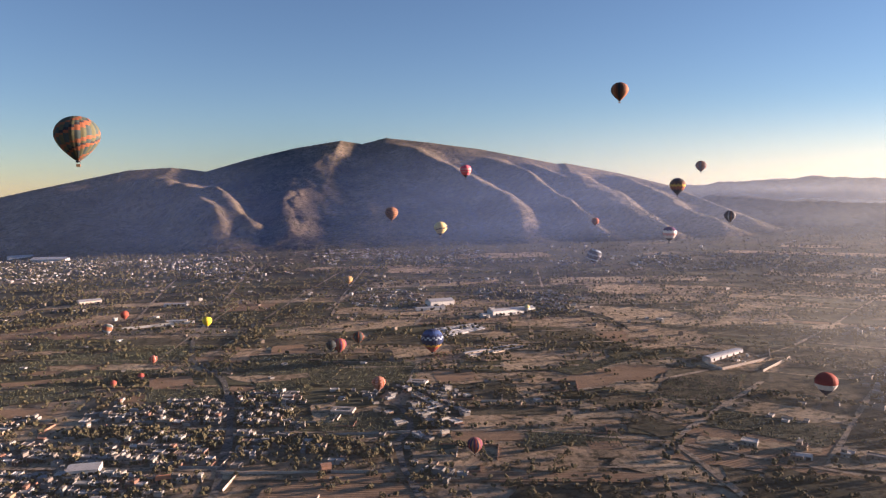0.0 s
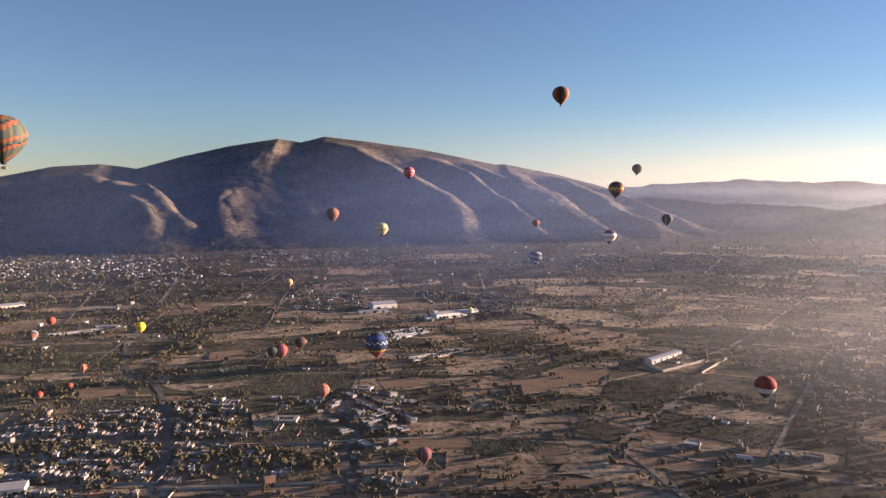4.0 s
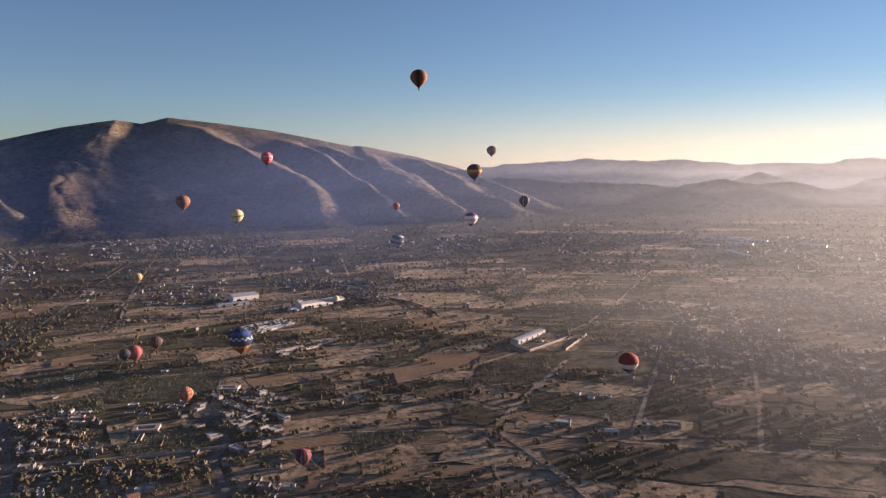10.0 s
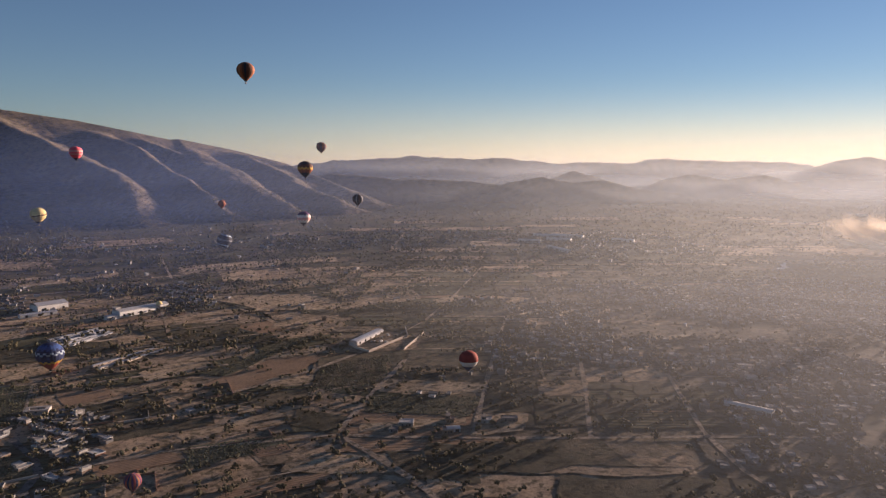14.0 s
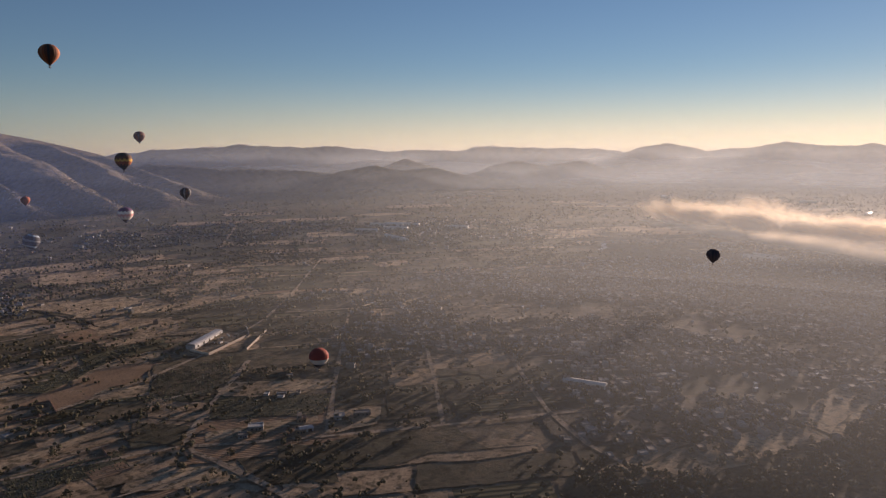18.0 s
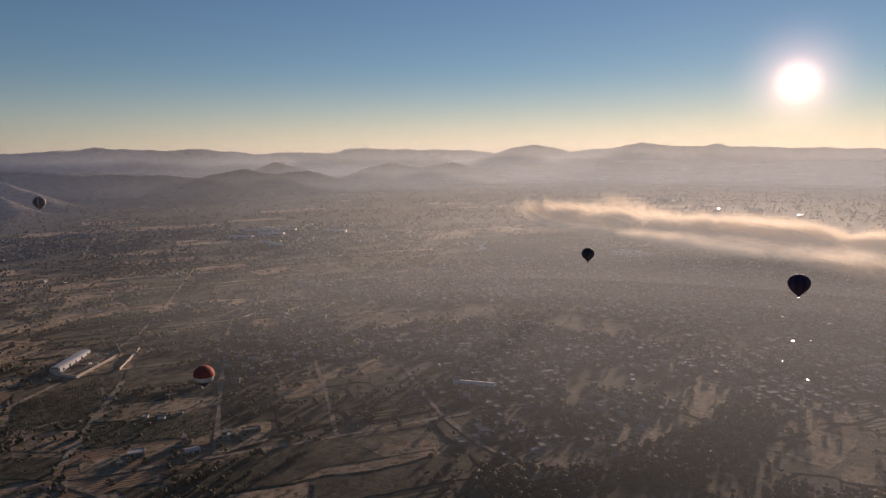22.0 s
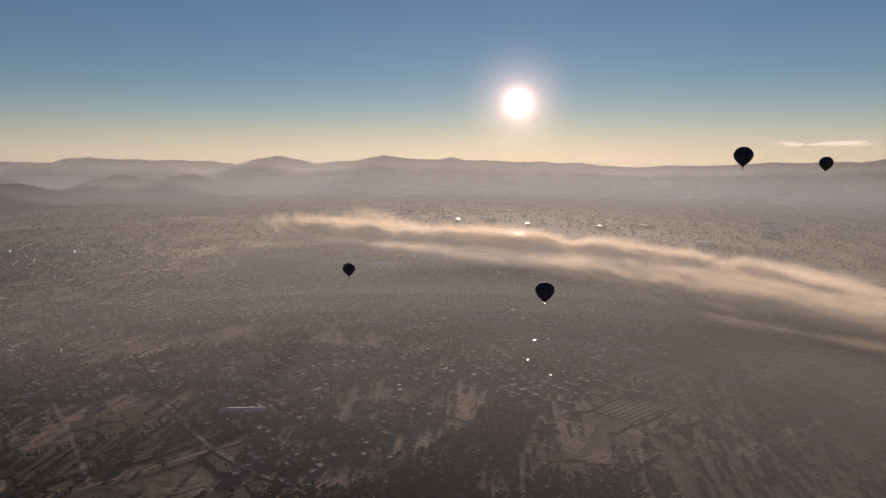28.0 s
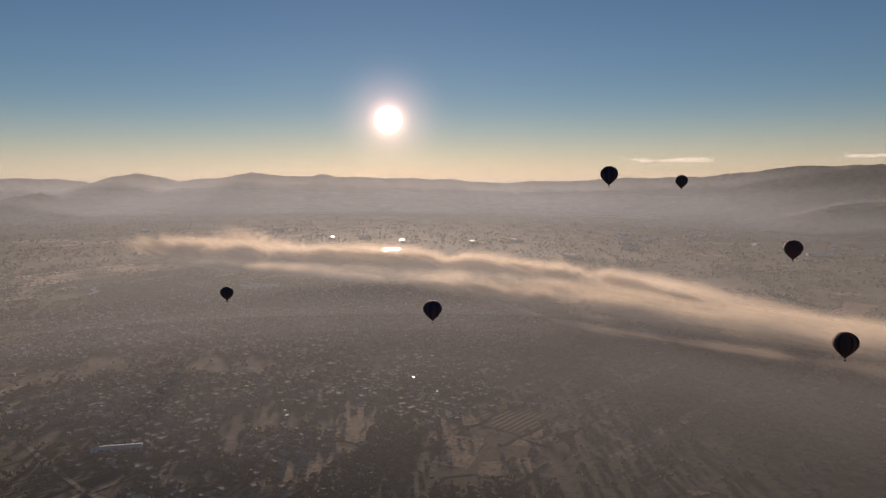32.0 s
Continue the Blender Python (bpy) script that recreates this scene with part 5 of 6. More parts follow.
# the near houses stand one by one along the streets; those farther off are one town each
near_left = 380
for num, (poly, n, angle) in enumerate(TOWNS):
    g = np.random.default_rng(300 + num)
    xs, ys = [p[0] for p in poly], [p[1] for p in poly]
    ca, sa = math.cos(radians(angle)), math.sin(radians(angle))
    spots, tries = [], 0
    near = math.hypot(sum(xs) / len(xs), sum(ys) / len(ys)) < 760
    gap = 9.0 if near else 8.5
    taken = set()
    patch = 85.0 if n > 500 else 60.0
    while len(spots) < n and tries < n * 30:
        tries += 1
        x, y = g.uniform(min(xs), max(xs)), g.uniform(min(ys), max(ys))
        # houses sit on both sides of streets that run on a grid
        u, v = x * ca + y * sa, -x * sa + y * ca
        v = (round(v / 24.0) * 24.0 + g.choice([-6.0, 6.0]) + g.normal(0, 2.2)) if near or g.random() < 0.5 else v
        u = round(u / gap) * gap + g.normal(0, 1.2)
        key = (round(u / gap), round(v / (12.0 if near else 9.0)))
        x, y = u * ca - v * sa, u * sa + v * ca
        wob_x, wob_y = (90 if n > 500 else 25) * (g.random() - 0.5) * 2, (90 if n > 500 else 25) * (g.random() - 0.5) * 2
        if n > 500 and (u % 74 < 9 or v % 118 < 8):
            continue
        if not off_street(x, y, 8.0):
            continue
        if key in taken or not inside(x + wob_x, y + wob_y, poly) or value_noise(np.float64(x / patch), np.float64(y / patch), 31 + num) < 0.25 + 0.3 * g.random():
            continue
        taken.add(key)
        spots.append((x, y, radians(angle) + g.choice([0, math.pi, math.pi / 2], p=[0.45, 0.35, 0.2]) + g.normal(0, 0.1)))
    if near and near_left > 0:
        for x, y, a in spots[:near_left]:
            k = int(g.choice(6, p=[0.26, 0.24, 0.16, 0.13, 0.13, 0.08]))
            m = pose(x, y, land_height(x, y), 0, 0, math.degrees(a)) @ Matrix.Diagonal((g.uniform(0.6, 0.95), g.uniform(0.6, 0.95), g.uniform(0.8, 1.0), 1))
            tagged(copy_thing(house_kinds[k], m), HOUSE_LABELS[k], "house", "village houses")
        spots_rest = spots[near_left:]
        near_left -= len(spots[:near_left])
    else:
        spots_rest = spots
    if spots_rest:
        q = np.array(spots_rest)
        co, fa = house_box(g, q[:, 0], q[:, 1], q[:, 2], len(q))
        tagged(raw_mesh("town_houses", co, fa, [MAT_FAR_HOUSE]), "pale flat-roofed houses of a town in the plain", "houses", kind="stuff")
for ob, (x, y), lb in zip(house_kinds, ((262, 521), (225, 545), (240, 552), (300, 522), (318, 515), (275, 540)), HOUSE_LABELS):
    standing(ob, x, y, -32)
    tagged(ob, lb, "house", "village houses")

# bright tin roofs that catch the low sun
g = np.random.default_rng(321)
for k in range(230):
    x, y = g.uniform(520, 1500), g.uniform(0, 1000)
    if not any(inside(x, y, TOWNS[j][0]) for j in (15, 18)):
        continue
    w, d = g.uniform(2.0, 4.5), g.uniform(1.6, 3.0)
    ob = tagged(new("tin_roof_shed"), "small shed with a bright tin roof in the town", "shed", "tin-roofed sheds")
    part("body", boxes((-w / 2, w / 2, -d / 2, d / 2, -0.5, 2.9)), MAT_BLOCK, ob)
    part("roof", boxes((-w / 2 - 0.3, w / 2 + 0.3, -d / 2 - 0.3, d / 2 + 0.3, 2.9, 3.0)), MAT_TIN, ob)
    ob.matrix_basis = pose(x, y, land_height(x, y), g.normal(0, 1.5), g.normal(0, 1.5), g.uniform(0, 180))

# scattered farm houses far out
g = np.random.default_rng(900)
ax = g.uniform(radians(-40), radians(115), 2000)
ar = np.sqrt(g.uniform(600 ** 2, 3300 ** 2, 2000))
fx_, fy_ = ar * np.sin(ax), ar * np.cos(ax)
keep = (value_noise(fx_ / 130, fy_ / 130, 71) > 0.5) & (fy_ < 2300)
fx_, fy_ = fx_[keep], fy_[keep]
co, fa = house_box(g, fx_, fy_, g.uniform(0, 3.14, len(fx_)), len(fx_))
tagged(raw_mesh("farm_houses", co, fa, [MAT_FAR_HOUSE]), "scattered small farm houses in the plain", "houses", kind="stuff")


def shed(label, x0, y0, x1, y1, width, h, roof=MAT_SHEET, wall=MAT_WHITE, arched=False, name="warehouse"):
    """A long shed from one gable's middle to the other's, with a pitched or arched roof and a row of gates."""
    ln_ = math.hypot(x1 - x0, y1 - y0)
    ob = tagged(new(name), label, "shed")
    bm = bmesh.new()
    box(bm, -ln_ / 2, ln_ / 2, -width / 2, width / 2, -1, h)
    part("body", bm, wall, ob)
    bm = bmesh.new()
    n = 8 if arched else 2
    prof = []
    for k in range(n + 1):
        s_ = -1 + 2 * k / n
        rise = width * (0.16 * math.sqrt(max(0, 1 - s_ * s_)) if arched else 0.13 * (1 - abs(s_)))
        prof.append((s_ * (width / 2 + 0.5), h + 0.02 + rise))
    for side in (-1, 1):
        vs = [bm.verts.new((side * (ln_ / 2 + 0.3), y, z)) for y, z in prof] + [bm.verts.new((side * (ln_ / 2 + 0.3), y, z - 0.3)) for y, z in reversed(prof)]
        bm.faces.new(vs if side > 0 else vs[::-1])
    bm.verts.ensure_lookup_table()
    k2 = 2 * (n + 1)
    for k in range(k2):
        bm.faces.new((bm.verts[k], bm.verts[(k + 1) % k2], bm.verts[k2 + (k + 1) % k2], bm.verts[k2 + k]))
    bmesh.ops.recalc_face_normals(bm, faces=bm.faces)
    part("roof", bm, roof, ob)
    for k in range(max(2, int(ln_ / 12))):
        x = -ln_ / 2 + ln_ * (k + 0.5) / max(2, int(ln_ / 12))
        part("gate", boxes((x - 1.6, x + 1.6, -width / 2 - 0.06, -width / 2 + 0.1, 0, min(h - 0.6, 3.4))), MAT_DARK, ob)
    a = math.degrees(math.atan2(y1 - y0, x1 - x0))
    return standing(ob, (x0 + x1) / 2, (y0 + y1) / 2, a)


def yard_wall(pts, h, label, material=MAT_BLOCK):
    """A free-standing wall along a line."""
    ob = tagged(new("yard_wall"), label, "wall")
    for (x0, y0), (x1, y1) in zip(pts, pts[1:]):
        a, ln_ = math.atan2(y1 - y0, x1 - x0), math.hypot(x1 - x0, y1 - y0)
        bm = boxes((0, ln_, -0.12, 0.12, -0.8, h), (-0.1, ln_ + 0.1, -0.18, 0.18, h, h + 0.12))
        z0, z1 = land_height(x0, y0), land_height(x1, y1)
        seg_ = part("wall_run", bm, material, ob)
        seg_.matrix_basis = pose(x0, y0, z0, 0, -math.degrees(math.atan2(z1 - z0, ln_)), math.degrees(a))
    return ob


shed("long white hangar with a pale arched roof in a walled yard", 293, 790, 345, 831, 11, 3.6, MAT_SHEET, MAT_SHEET, True)
yard_wall(((298, 757), (365, 793), (380, 830)), 3.0, "sunlit block wall round the hangar's yard")
yard_wall(((336, 745), (388, 795)), 2.6, "sunlit block wall round the hangar's yard")
yard_wall(((298, 757), (290, 785)), 2.6, "sunlit block wall round the hangar's yard")
for x, y in ((318, 790), (326, 786), (334, 800), (345, 806), (330, 778), (352, 800)):
    ob = tagged(new("parked_truck"), "small parked truck in the walled yard", "truck", "trucks in the yard")
    part("cargo_box", boxes((-3, 1.2, -1.1, 1.1, 0.9, 3.0)), MAT_WALLS, ob)
    part("cab", box(bmesh.new(), 1.3, 3.0, -1.0, 1.0, 0.7, 2.4, 0.25), MAT_WHITE, ob)
    for wx_ in (-2.0, 2.1):
        for wy_ in (-1.0, 1.0):
            bm = tube(bmesh.new(), (wx_, wy_ - 0.15, 0.45), (wx_, wy_ + 0.15, 0.45), 0.45, 12)
            part("wheel", bm, MAT_TANK, ob)
    standing(ob, x, y, rng.uniform(0, 360), 0.35)
for run in (((-328, 616), (-279, 609)), ((-289, 597), (-275, 604)), ((-288, 597), (-273, 560)), ((-166, 529), (-38, 522)), ((-179, 609), (-99, 601)), ((-96, 603), (-27, 603)), ((-408, 663), (-359, 666)), ((-300, 589), (-296, 597), (-280, 561)), ((-336, 566), (-330, 581))):
    yard_wall(run, 2.2, "pale block wall along a village plot")


def courtyard_house(x, y, turn_, w, d, label):
    """Four low wings round an open yard."""
    ob = tagged(new("courtyard_house"), label, "house")
    for x0, x1, y0, y1 in ((-w / 2, w / 2, -d / 2, -d / 2 + 3.4), (-w / 2, w / 2, d / 2 - 3.4, d / 2), (-w / 2, -w / 2 + 3.4, -d / 2 + 3.4, d / 2 - 3.4), (w / 2 - 3.4, w / 2, -d / 2 + 3.4, d / 2 - 3.4)):
        wing = part("wing", boxes((x0, x1, y0, y1, -0.8, 3.1)), MAT_BLOCK, ob)
        part("roof", boxes((x0 - 0.1, x1 + 0.1, y0 - 0.1, y1 + 0.1, 3.1, 3.35)), MAT_ROOFS, wing)
        part("window", boxes(((x0 + x1) / 2 - 0.7, (x0 + x1) / 2 + 0.7, y0 - 0.05, y0 + 0.1, 1.0, 2.2)), MAT_DARK, wing)
    return standing(ob, x, y, turn_)


courtyard_house(-92, 663, -6, 21, 15, "pale square house round an open yard")
courtyard_house(-25, 747, -14, 20, 13, "low ochre farmhouse round an open yard")
shed("large white shed with a bright metal roof", -22, 1196, 17, 1212, 26, 8)
shed("low white annex in front of a large shed", -40, 1155, 5, 1168, 10, 4)
shed("long pale factory shed with a metal roof", 74, 1090, 142, 1124, 18, 7)
shed("grey lean-to beside the factory shed", 60, 1082, 84, 1094, 12, 4)
for k in range(5):
    o = k / 4
    ob = shed("long milky plastic greenhouse tunnel", -9 + o * 13, 998 - o * 42, 48 + o * 12, 1038 - o * 32, 4.2, 1.6, MAT_GREENHOUSE, MAT_GREENHOUSE, True, "greenhouse")
    tagged(ob, "", "greenhouse", "greenhouse tunnels")
for k in range(2):
    ob = shed("low dusty greenhouse tunnel beside the field", 27 + 6 * k, 858 - 12 * k, 105 + 8 * k, 911 - 11 * k, 3.6, 1.5, MAT_GREENHOUSE, MAT_BLOCK, True, "greenhouse")
    tagged(ob, "", "greenhouse", "greenhouse tunnels")
yard_wall(((-482, 1084), (-384, 1121)), 4.0, "long pale wall beside a dirt road", MAT_WHITE)
shed("long white building beside a pale wall", -424, 1122, -398, 1128, 9, 4.5, MAT_SHEET, MAT_WHITE)
shed("barn with a pale sunlit gable wall", -692, 1374, -660, 1398, 22, 6, MAT_SHEET, MAT_BLOCK)
shed("long low white building", -500, 1302, -460, 1306, 10, 4)
shed("wide white warehouse at the edge of the far town", -1390, 2470, -1280, 2485, 46, 9)
shed("wide white warehouse at the edge of the far town", -1555, 2600, -1490, 2650, 40, 11)
shed("white shed with a corrugated roof in the village", -284, 538, -262, 543, 15, 5.5)
shed("long white chicken shed with a bright roof", 502, 446, 515, 408, 8.5, 3.4, MAT_WHITE, MAT_WHITE)
shed("small white house with a metal roof", 262, 523, 272, 519, 7, 3, MAT_SHEET, MAT_WHITE, False, "farm_house")
shed("house with an orange tiled roof", -210, 519, -199, 522, 8, 3.4, MAT_TILE, MAT_WALLS, False, "tiled_house")
shed("tall ochre brick ruin with open arches", -90, 524, -83, 527, 5, 7.0, MAT_BRICK, MAT_BRICK, False, "brick_building")
shed("long white shed in the plain", 1270, 625, 1250, 560, 11, 5, MAT_WHITE, MAT_WHITE)
shed("long white shed in the plain", 1295, 618, 1275, 553, 11, 5, MAT_WHITE, MAT_WHITE)
for x0, y0, x1, y1 in ((1102, 1524, 1180, 1400), (1140, 1500, 1206, 1370), (990, 1320, 955, 1160), (1080, 1440, 1130, 1350), (1000, 1450, 1060, 1380), (1200, 1340, 1240, 1260)):
    shed("far white factory shed glinting in the plain", x0, y0, x0 + (x1 - x0) * 0.6, y0 + (y1 - y0) * 0.6, 9, 6, MAT_WHITE, MAT_WHITE)
g = np.random.default_rng(55)
for k in range(26):
    a, r_ = radians(g.uniform(52, 112)), g.uniform(1500, 2900)
    x, y, t2, l2 = r_ * math.sin(a), r_ * math.cos(a), g.uniform(0, 3.14), g.uniform(25, 70)
    shed("far metal-roofed shed shining in the haze", x, y, x + l2 * math.cos(t2), y + l2 * math.sin(t2), g.uniform(12, 24), 6, MAT_SHEET, MAT_WHITE)
# walls round village plots
g = np.random.default_rng(41)
for k in range(26):
    x, y = (g.uniform(-390, -80), g.uniform(470, 690)) if k < 17 else (g.uniform(-40, 140), g.uniform(480, 740))
    a = radians(-6 + (90 if g.random() < 0.4 else 0))
    l2, l3 = g.uniform(14, 40), g.uniform(10, 22)
    p = [(x, y), (x + l2 * math.cos(a), y + l2 * math.sin(a))]
    p.append((p[1][0] - l3 * math.sin(a), p[1][1] + l3 * math.cos(a)))
    yard_wall(p, g.uniform(1.5, 2.0), "bare block wall round a village plot", MAT_BRICK if g.random() < 0.4 else MAT_BLOCK)

# masts on the summit
for x, y, z, h in ((-205, 3925, 484, 34), (-265, 3945, 494, 20), (-290, 3948, 497, 14), (330, 3860, 409, 22), (322, 3862, 410, 12), (240, 3885, 428, 10)):
    mast = tagged(new("radio_mast"), "thin steel radio mast on the mountain top", "mast", "masts on the summit")
    bm = bmesh.new()
    for k in range(3):
        a = k * 2.094
        tube(bm, (1.6 * math.cos(a), 1.6 * math.sin(a), -14), (0.5 * math.cos(a), 0.5 * math.sin(a), h), 0.28, 5)
    part("lattice", bm, MAT_MAST, mast)
    part("aerial", tube(bmesh.new(), (0, 0, h - 1), (0, 0, h + 6), 0.25, 6), MAT_MAST, mast)
    mast.matrix_basis = pose(x, y, z)


# ---------------------------------------------------------------- hot-air balloons
def cloth(name, colour):
    """Balloon fabric: thin, softly shining, with a little daylight coming through."""
    m, t, b = nodes_of(name)
    n = noise_tex(t, 0.8, 4, 0.6, where(t))
    col = mix(t, 1.0, colour, ramp(t, n, [(0.3, (0.85, 0.85, 0.85)), (0.7, (1.05, 1.05, 1.05))]), "MULTIPLY")
    link(t, col, b.inputs["Base Color"])
    b.inputs["Roughness"].default_value = 0.8
    b.inputs["Specular IOR Level"].default_value = 0.2
    tr = t.nodes.new("ShaderNodeBsdfTranslucent")
    link(t, col, tr.inputs["Color"])
    mx_ = t.nodes.new("ShaderNodeMixShader")
    mx_.inputs[0].default_value = 0.06
    link(t, b.outputs[0], mx_.inputs[1])
    link(t, tr.outputs[0], mx_.inputs[2])
    link(t, mx_.outputs[0], t.nodes["Material Output"].inputs["Surface"])
    return m


CLOTH = {name: cloth(name + "_balloon_cloth", c) for name, c in dict(
    teal=(0.045, 0.066, 0.066), navy=(0.018, 0.03, 0.085), blue=(0.03, 0.075, 0.22), orange=(0.33, 0.145, 0.08), rust=(0.26, 0.075, 0.035), brown=(0.11, 0.045, 0.03),
    black=(0.032, 0.031, 0.038), green=(0.05, 0.09, 0.05), pink=(0.68, 0.12, 0.16), rose=(0.62, 0.31, 0.29), cream=(0.62, 0.49, 0.23), yellow=(0.85, 0.62, 0.05), gold=(0.55, 0.32, 0.06),
    red=(0.32, 0.065, 0.05), white=(0.72, 0.66, 0.62), purple=(0.10, 0.04, 0.11), grey=(0.22, 0.23, 0.25), sky=(0.30, 0.38, 0.46), clay=(0.22, 0.075, 0.04), plum=(0.07, 0.046, 0.06), olive=(0.085, 0.085, 0.05)).items()}

GORES, RINGS = 24, 24
# radius and height of the envelope, as shares of its diameter, from mouth to crown
SHAPE = [(0.07 + 0.43 * math.sin(k / 14 * math.pi / 2) ** 0.95, 0.60 * k / 14) for k in range(14)]
SHAPE += [(0.5 * math.cos(k / 10 * math.pi / 2), 0.60 + 0.43 * math.sin(k / 10 * math.pi / 2)) for k in range(11)]


def balloon(x, y, z, dia, colours, pattern, label, turn_=0.0, lean=0.0):
    """A hot-air balloon whose envelope's middle is at the given place."""
    ob = tagged(new("hot_air_balloon"), label, "balloon", "hot-air balloons")
    sub = 4
    prof = np.array(SHAPE)
    q = np.linspace(0, 1, RINGS + 1)
    k_ = np.linspace(0, 1, len(prof))
    rad, hgt = np.interp(q, k_, prof[:, 0]), np.interp(q, k_, prof[:, 1])
    rad[1:-1] = (rad[:-2] + 2 * rad[1:-1] + rad[2:]) / 4
    a = np.linspace(0, 2 * np.pi, GORES * sub, endpoint=False)
    bulge = 1 + 0.022 * np.abs(np.sin(a * GORES / 2)) - 0.012
    co = np.stack([rad[:, None] * np.cos(a) * bulge, rad[:, None] * np.sin(a) * bulge, hgt[:, None] + 0 * a], -1) * dia
    co[..., 2] -= 0.5 * dia
    n = GORES * sub
    i = np.arange((RINGS + 1) * n).reshape(RINGS + 1, n)
    faces = np.stack([i[:-1], np.roll(i[:-1], -1, 1), np.roll(i[1:], -1, 1), i[1:]], -1)
    slots = np.array([[pattern(k // sub, r, RINGS) % len(colours) for k in range(n)] for r in range(RINGS)])
    env = raw_mesh("envelope", co.reshape(-1, 3), faces.reshape(-1, 4), [CLOTH[c] for c in colours], True, slots.ravel())
    env.parent = ob
    mouth = -0.5 * dia
    bm = bmesh.new()
    turned(bm, [(0.053 * dia, mouth), (0.06 * dia, mouth - 0.05 * dia), (0.057 * dia, mouth - 0.05 * dia), (0.05 * dia, mouth)], 16, False)
    part("skirt", bm, CLOTH["black"], ob, "dark scoop below the mouth", True)
    k = max(0.8, dia / 20)
    top = mouth - 0.05 * dia - 0.9 * k
    bm = box(bmesh.new(), -0.95 * k, 0.95 * k, -0.8 * k, 0.8 * k, top - 1.25 * k, top, 0.12 * k)
    basket = part("basket", bm, MAT_WICKER, ob, "woven basket")
    bm = boxes((-1.0 * k, 1.0 * k, -0.85 * k, 0.85 * k, top, top + 0.1 * k))
    part("rim", bm, MAT_TANK, basket, "dark padded rim")
    bm = bmesh.new()
    for sx_ in (-1, 1):
        tube(bm, (sx_ * 0.25 * k, 0, top + 0.6 * k), (sx_ * 0.25 * k, 0, top + 1.15 * k), 0.16 * k, 8)
    part("burner", bm, MAT_MAST, ob)
    for sx_ in (-1, 1):
        for sy_ in (-1, 1):
            part("rope", tube(bmesh.new(), (sx_ * 0.85 * k, sy_ * 0.7 * k, top), (sx_ * 0.04 * dia, sy_ * 0.04 * dia, mouth), 0.035 * k, 5), MAT_TANK, ob)
    ob.matrix_basis = pose(x, y, z, lean, 0, turn_)
    return ob


def bands(*heights):
    return lambda g_, r, n: sum(r / n >= h for h in heights)


def gores(*order):
    return lambda g_, r, n: order[g_ % len(order)]


def spiral(width, step, k):
    return lambda g_, r, n: int((r + g_ * step) // width) % k


def sash(g_, r, n):
    v = (r - 0.8333 * g_) % 10.0
    return 2 if v < 1.5 or 4.0 <= v < 5.5 else (3 if v < 2.3 else (1 if g_ % 2 else 0))


def tiger(g_, r, n):
    return 1 if (math.sin(r * 1.9 + g_ * 1.1) + 0.7 * math.sin(g_ * 2.3 + r * 0.6)) > 0.25 else 0


def checks(g_, r, n):
    return (g_ % 2 + (r // 2) % 2) % 2


def zigzag(*heights):
    return lambda g_, r, n: sum((r + (1.2 if g_ % 2 else 0)) / n >= h for h in heights)


balloon(-207, 419, 250, 24.3, ["teal", "olive", "clay", "black"], sash, "teal and orange spiral-banded hot-air balloon in the sky", 200)
balloon(342, 1402, 404, 32.9, ["brown", "rust", "brown", "orange", "black"], gores(0, 0, 2, 1, 3, 1, 0, 4), "brown and rust hot-air balloon high in the sky", 20)
balloon(789, 2212, 286, 31.5, ["brown", "plum", "rust"], gores(0, 1, 0, 2), "dark reddish-brown hot-air balloon", 40)
balloon(495, 1522, 224, 32.6, ["black", "rust", "gold", "brown", "black"], zigzag(0.3, 0.5, 0.62, 0.75), "dark balloon with rust and gold bands", 10)
balloon(498, 1250, 171, 19.5, ["black", "grey", "brown", "black"], gores(0, 1, 0, 2, 3), "black and grey striped hot-air balloon", 60)
balloon(383, 1213, 144, 23.0, ["black", "white", "rose", "white", "purple"], zigzag(0.2, 0.38, 0.55, 0.68), "purple and white banded hot-air balloon", 0)
balloon(331, 1561, 75, 30.6, ["black", "black", "black", "grey", "black", "black", "sky"], spiral(2, 0.5, 7), "black balloon with pale slanting bands", 30)
balloon(391, 1835, 137, 18.9, ["red", "orange"], gores(0, 1), "small red hot-air balloon before the mountain")
balloon(40, 1158, 249, 17.8, ["black", "pink", "rose", "pink", "rose", "pink"], bands(0.1, 0.35, 0.45, 0.55, 0.65), "pink hot-air balloon with pale bands")
balloon(-105, 1556, 169, 27.6, ["orange", "brown"], tiger, "orange balloon with dark tiger stripes", 30)
balloon(-1, 1831, 122, 32.6, ["black", "cream", "cream", "brown", "cream"], lambda g_, r, n: 0 if r < 3 else (3 if 9.5 <= r - g_ * 0.4 < 11.2 and g_ < 10 else 1), "cream-yellow balloon with a dark slanting band", 215)
balloon(-11, 862, 39, 27.0, ["red", "gold", "navy", "sky", "navy", "blue", "navy"], zigzag(0.26, 0.36, 0.62, 0.66, 0.72, 0.86), "dark blue balloon with yellow and red below", 0)
balloon(-159, 1241, 66, 13.6, ["rust", "cream"], checks, "small rust and cream balloon low over the fields")
balloon(-125, 880, 30, 16.8, ["red", "orange", "purple"], gores(0, 1, 0, 2), "orange-red balloon low over the fields", 0)
balloon(-131, 850, 36, 12, ["teal", "black"], gores(0, 1), "dark green balloon standing behind an orange one", 0)
balloon(-105, 908, 34, 14.3, ["teal", "black", "rust", "black"], gores(0, 1, 2, 3), "dark teal and rust striped balloon low over the fields")
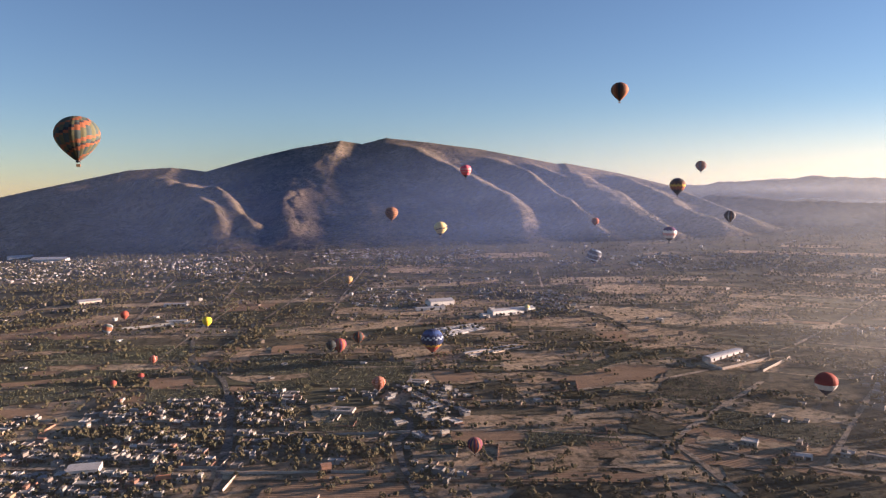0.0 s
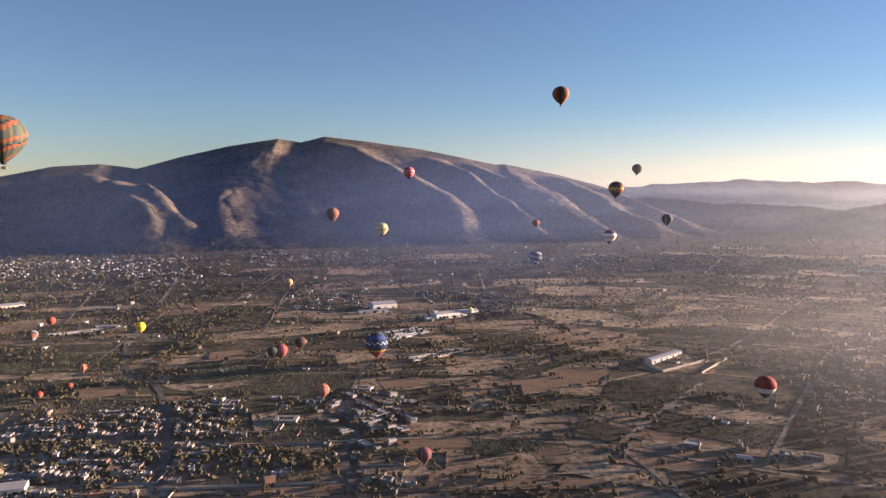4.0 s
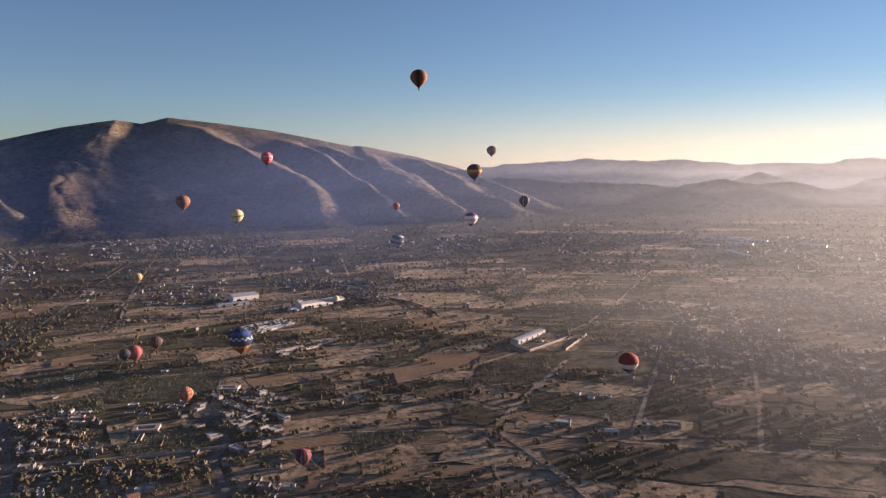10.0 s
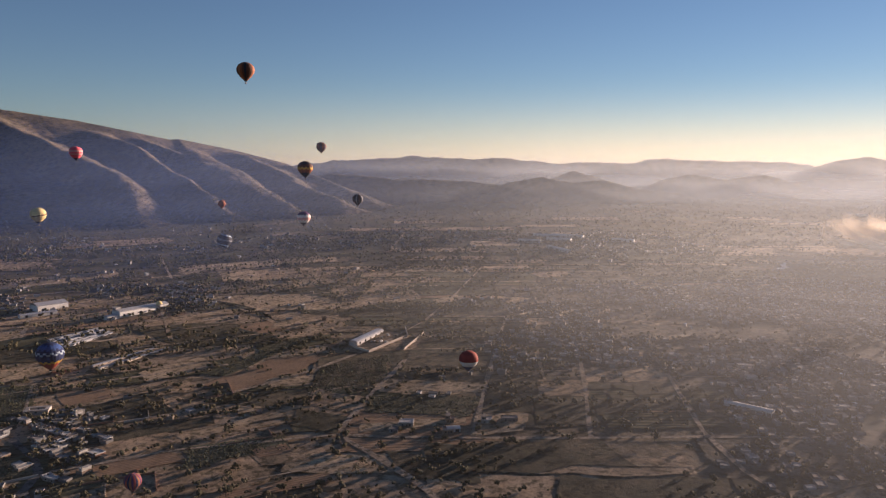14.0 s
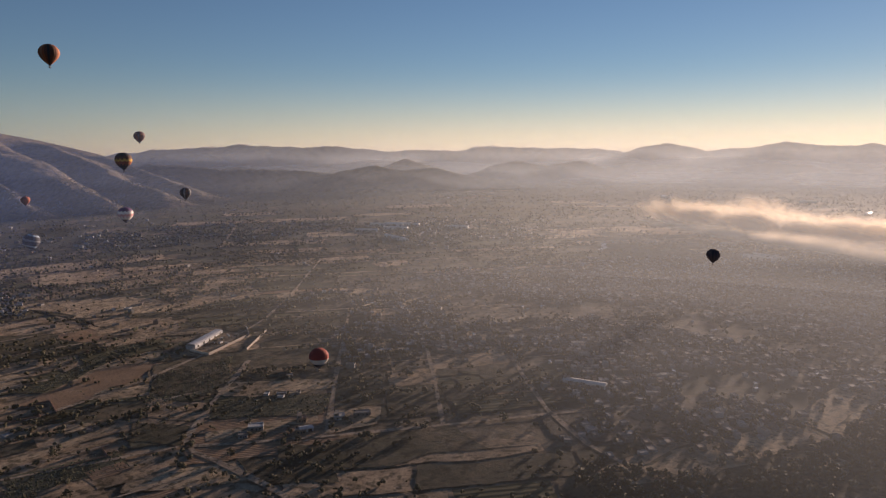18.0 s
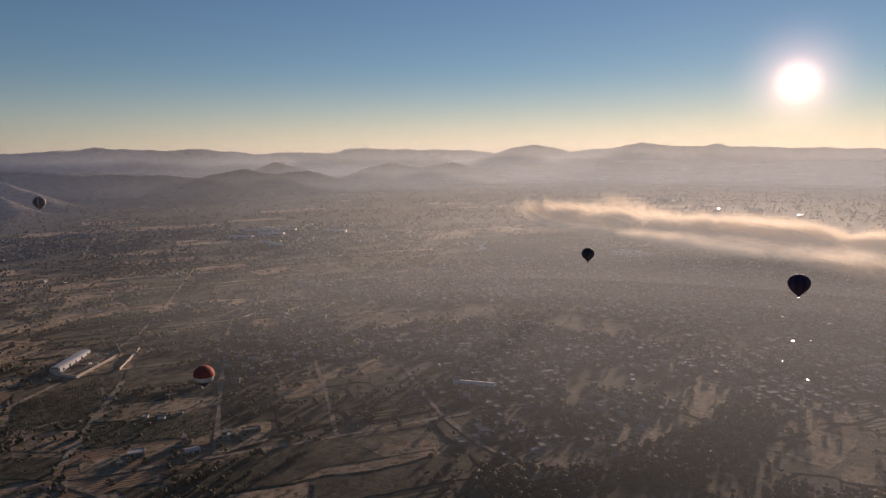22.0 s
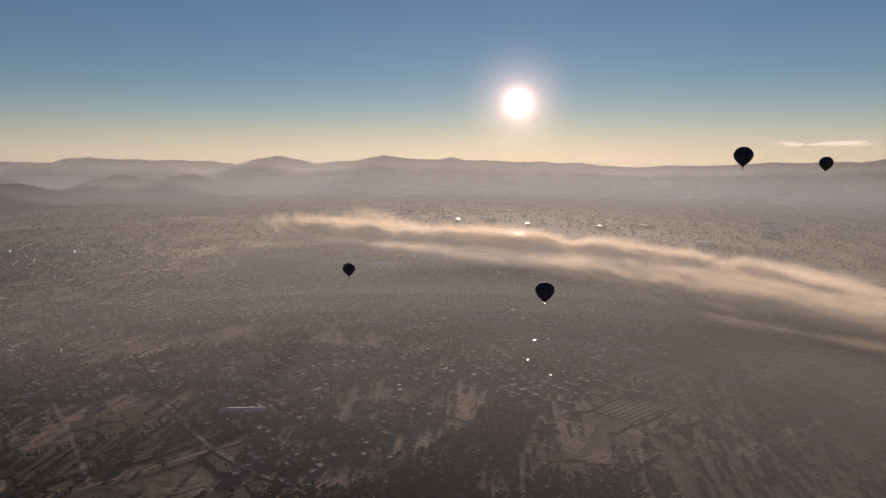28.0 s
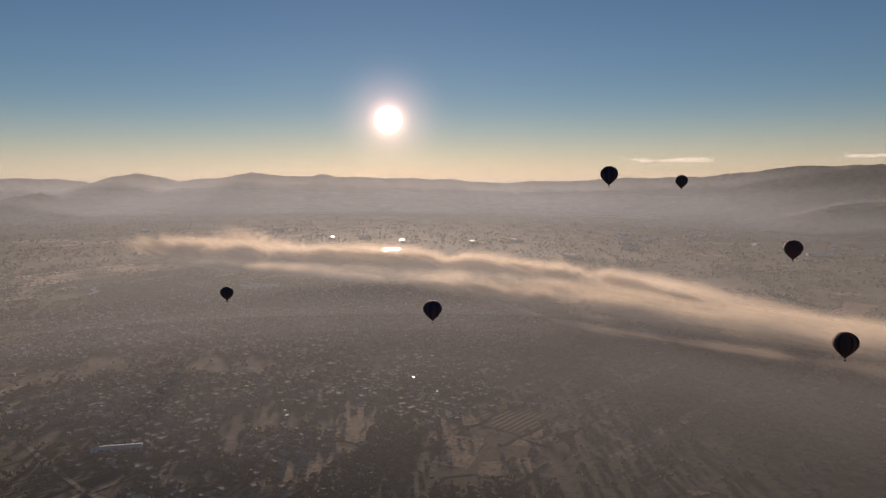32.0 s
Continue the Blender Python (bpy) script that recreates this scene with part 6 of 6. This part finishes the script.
balloon(-62, 703, 30, 13.4, ["rust", "rose", "orange"], lambda g_, r, n: (g_ * 7 + r * 3 + (g_ * r) % 3) % 3, "patterned orange-pink balloon low over the village")
balloon(23, 494, 42, 10.8, ["red", "navy", "orange", "purple"], gores(0, 1, 2, 3), "red and navy striped balloon just above the ground", 30)
balloon(283, 524, 76, 15.8, ["navy", "rose", "white", "red", "red"], bands(0.23, 0.231, 0.50, 0.8), "red balloon with a white band and navy base")
balloon(-309, 949, 48, 12.6, ["yellow", "yellow", "gold"], lambda g_, r, n: 2 if r % 7 == 3 and g_ % 5 == 0 else 0, "bright yellow hot-air balloon")
balloon(-462, 995, 30, 14.2, ["orange", "clay", "teal", "grey", "sky"], spiral(4, 0.6, 5), "grey-blue balloon with orange bands below")
balloon(-413, 939, 59, 10.7, ["red", "red", "rust"], gores(0, 1, 2), "red hot-air balloon low over the fields")
balloon(-342, 850, 21, 9.1, ["rust", "rose", "red"], gores(0, 1, 0, 2), "reddish pink balloon low over the fields")
for x, y, d, cs, lb in ((-352, 766, 7, ("orange", "red"), "half-filled orange balloon on the ground"), (-333, 792, 7, ("plum", "red"), "half-filled dark red balloon on the ground"), (132, 1108, 9, ("white", "cream"), "small whitish balloon beside a shed")):
    balloon(x, y, land_height(x, y) + d * 0.85, d, list(cs), bands(0.5), lb)
balloon(771, 438, 118, 15.7, ["plum", "black"], gores(0, 1), "dark balloon seen against the hazy town")
balloon(554, 161, 142, 16.1, ["plum", "purple", "black"], gores(0, 1, 2), "dark plum balloon seen against the light")
balloon(853, -18, 256, 21.5, ["black", "navy", "plum"], gores(0, 1, 2), "black balloon against the bright horizon")
balloon(854, -104, 248, 15.0, ["black", "plum"], gores(0, 1), "black balloon against the bright horizon")
balloon(814, -222, 170, 21.0, ["plum", "brown", "purple", "brown"], gores(0, 1, 2, 3), "dark reddish balloon against the haze")
balloon(364, -95, 162, 13.6, ["plum", "black", "brown", "rust", "brown"], gores(0, 1, 2, 0, 2, 1, 3), "dark brown balloon in front of the haze")
balloon(1257, -370, 47, 10, ["grey", "black"], gores(0, 1), "small grey balloon low in the smoke")
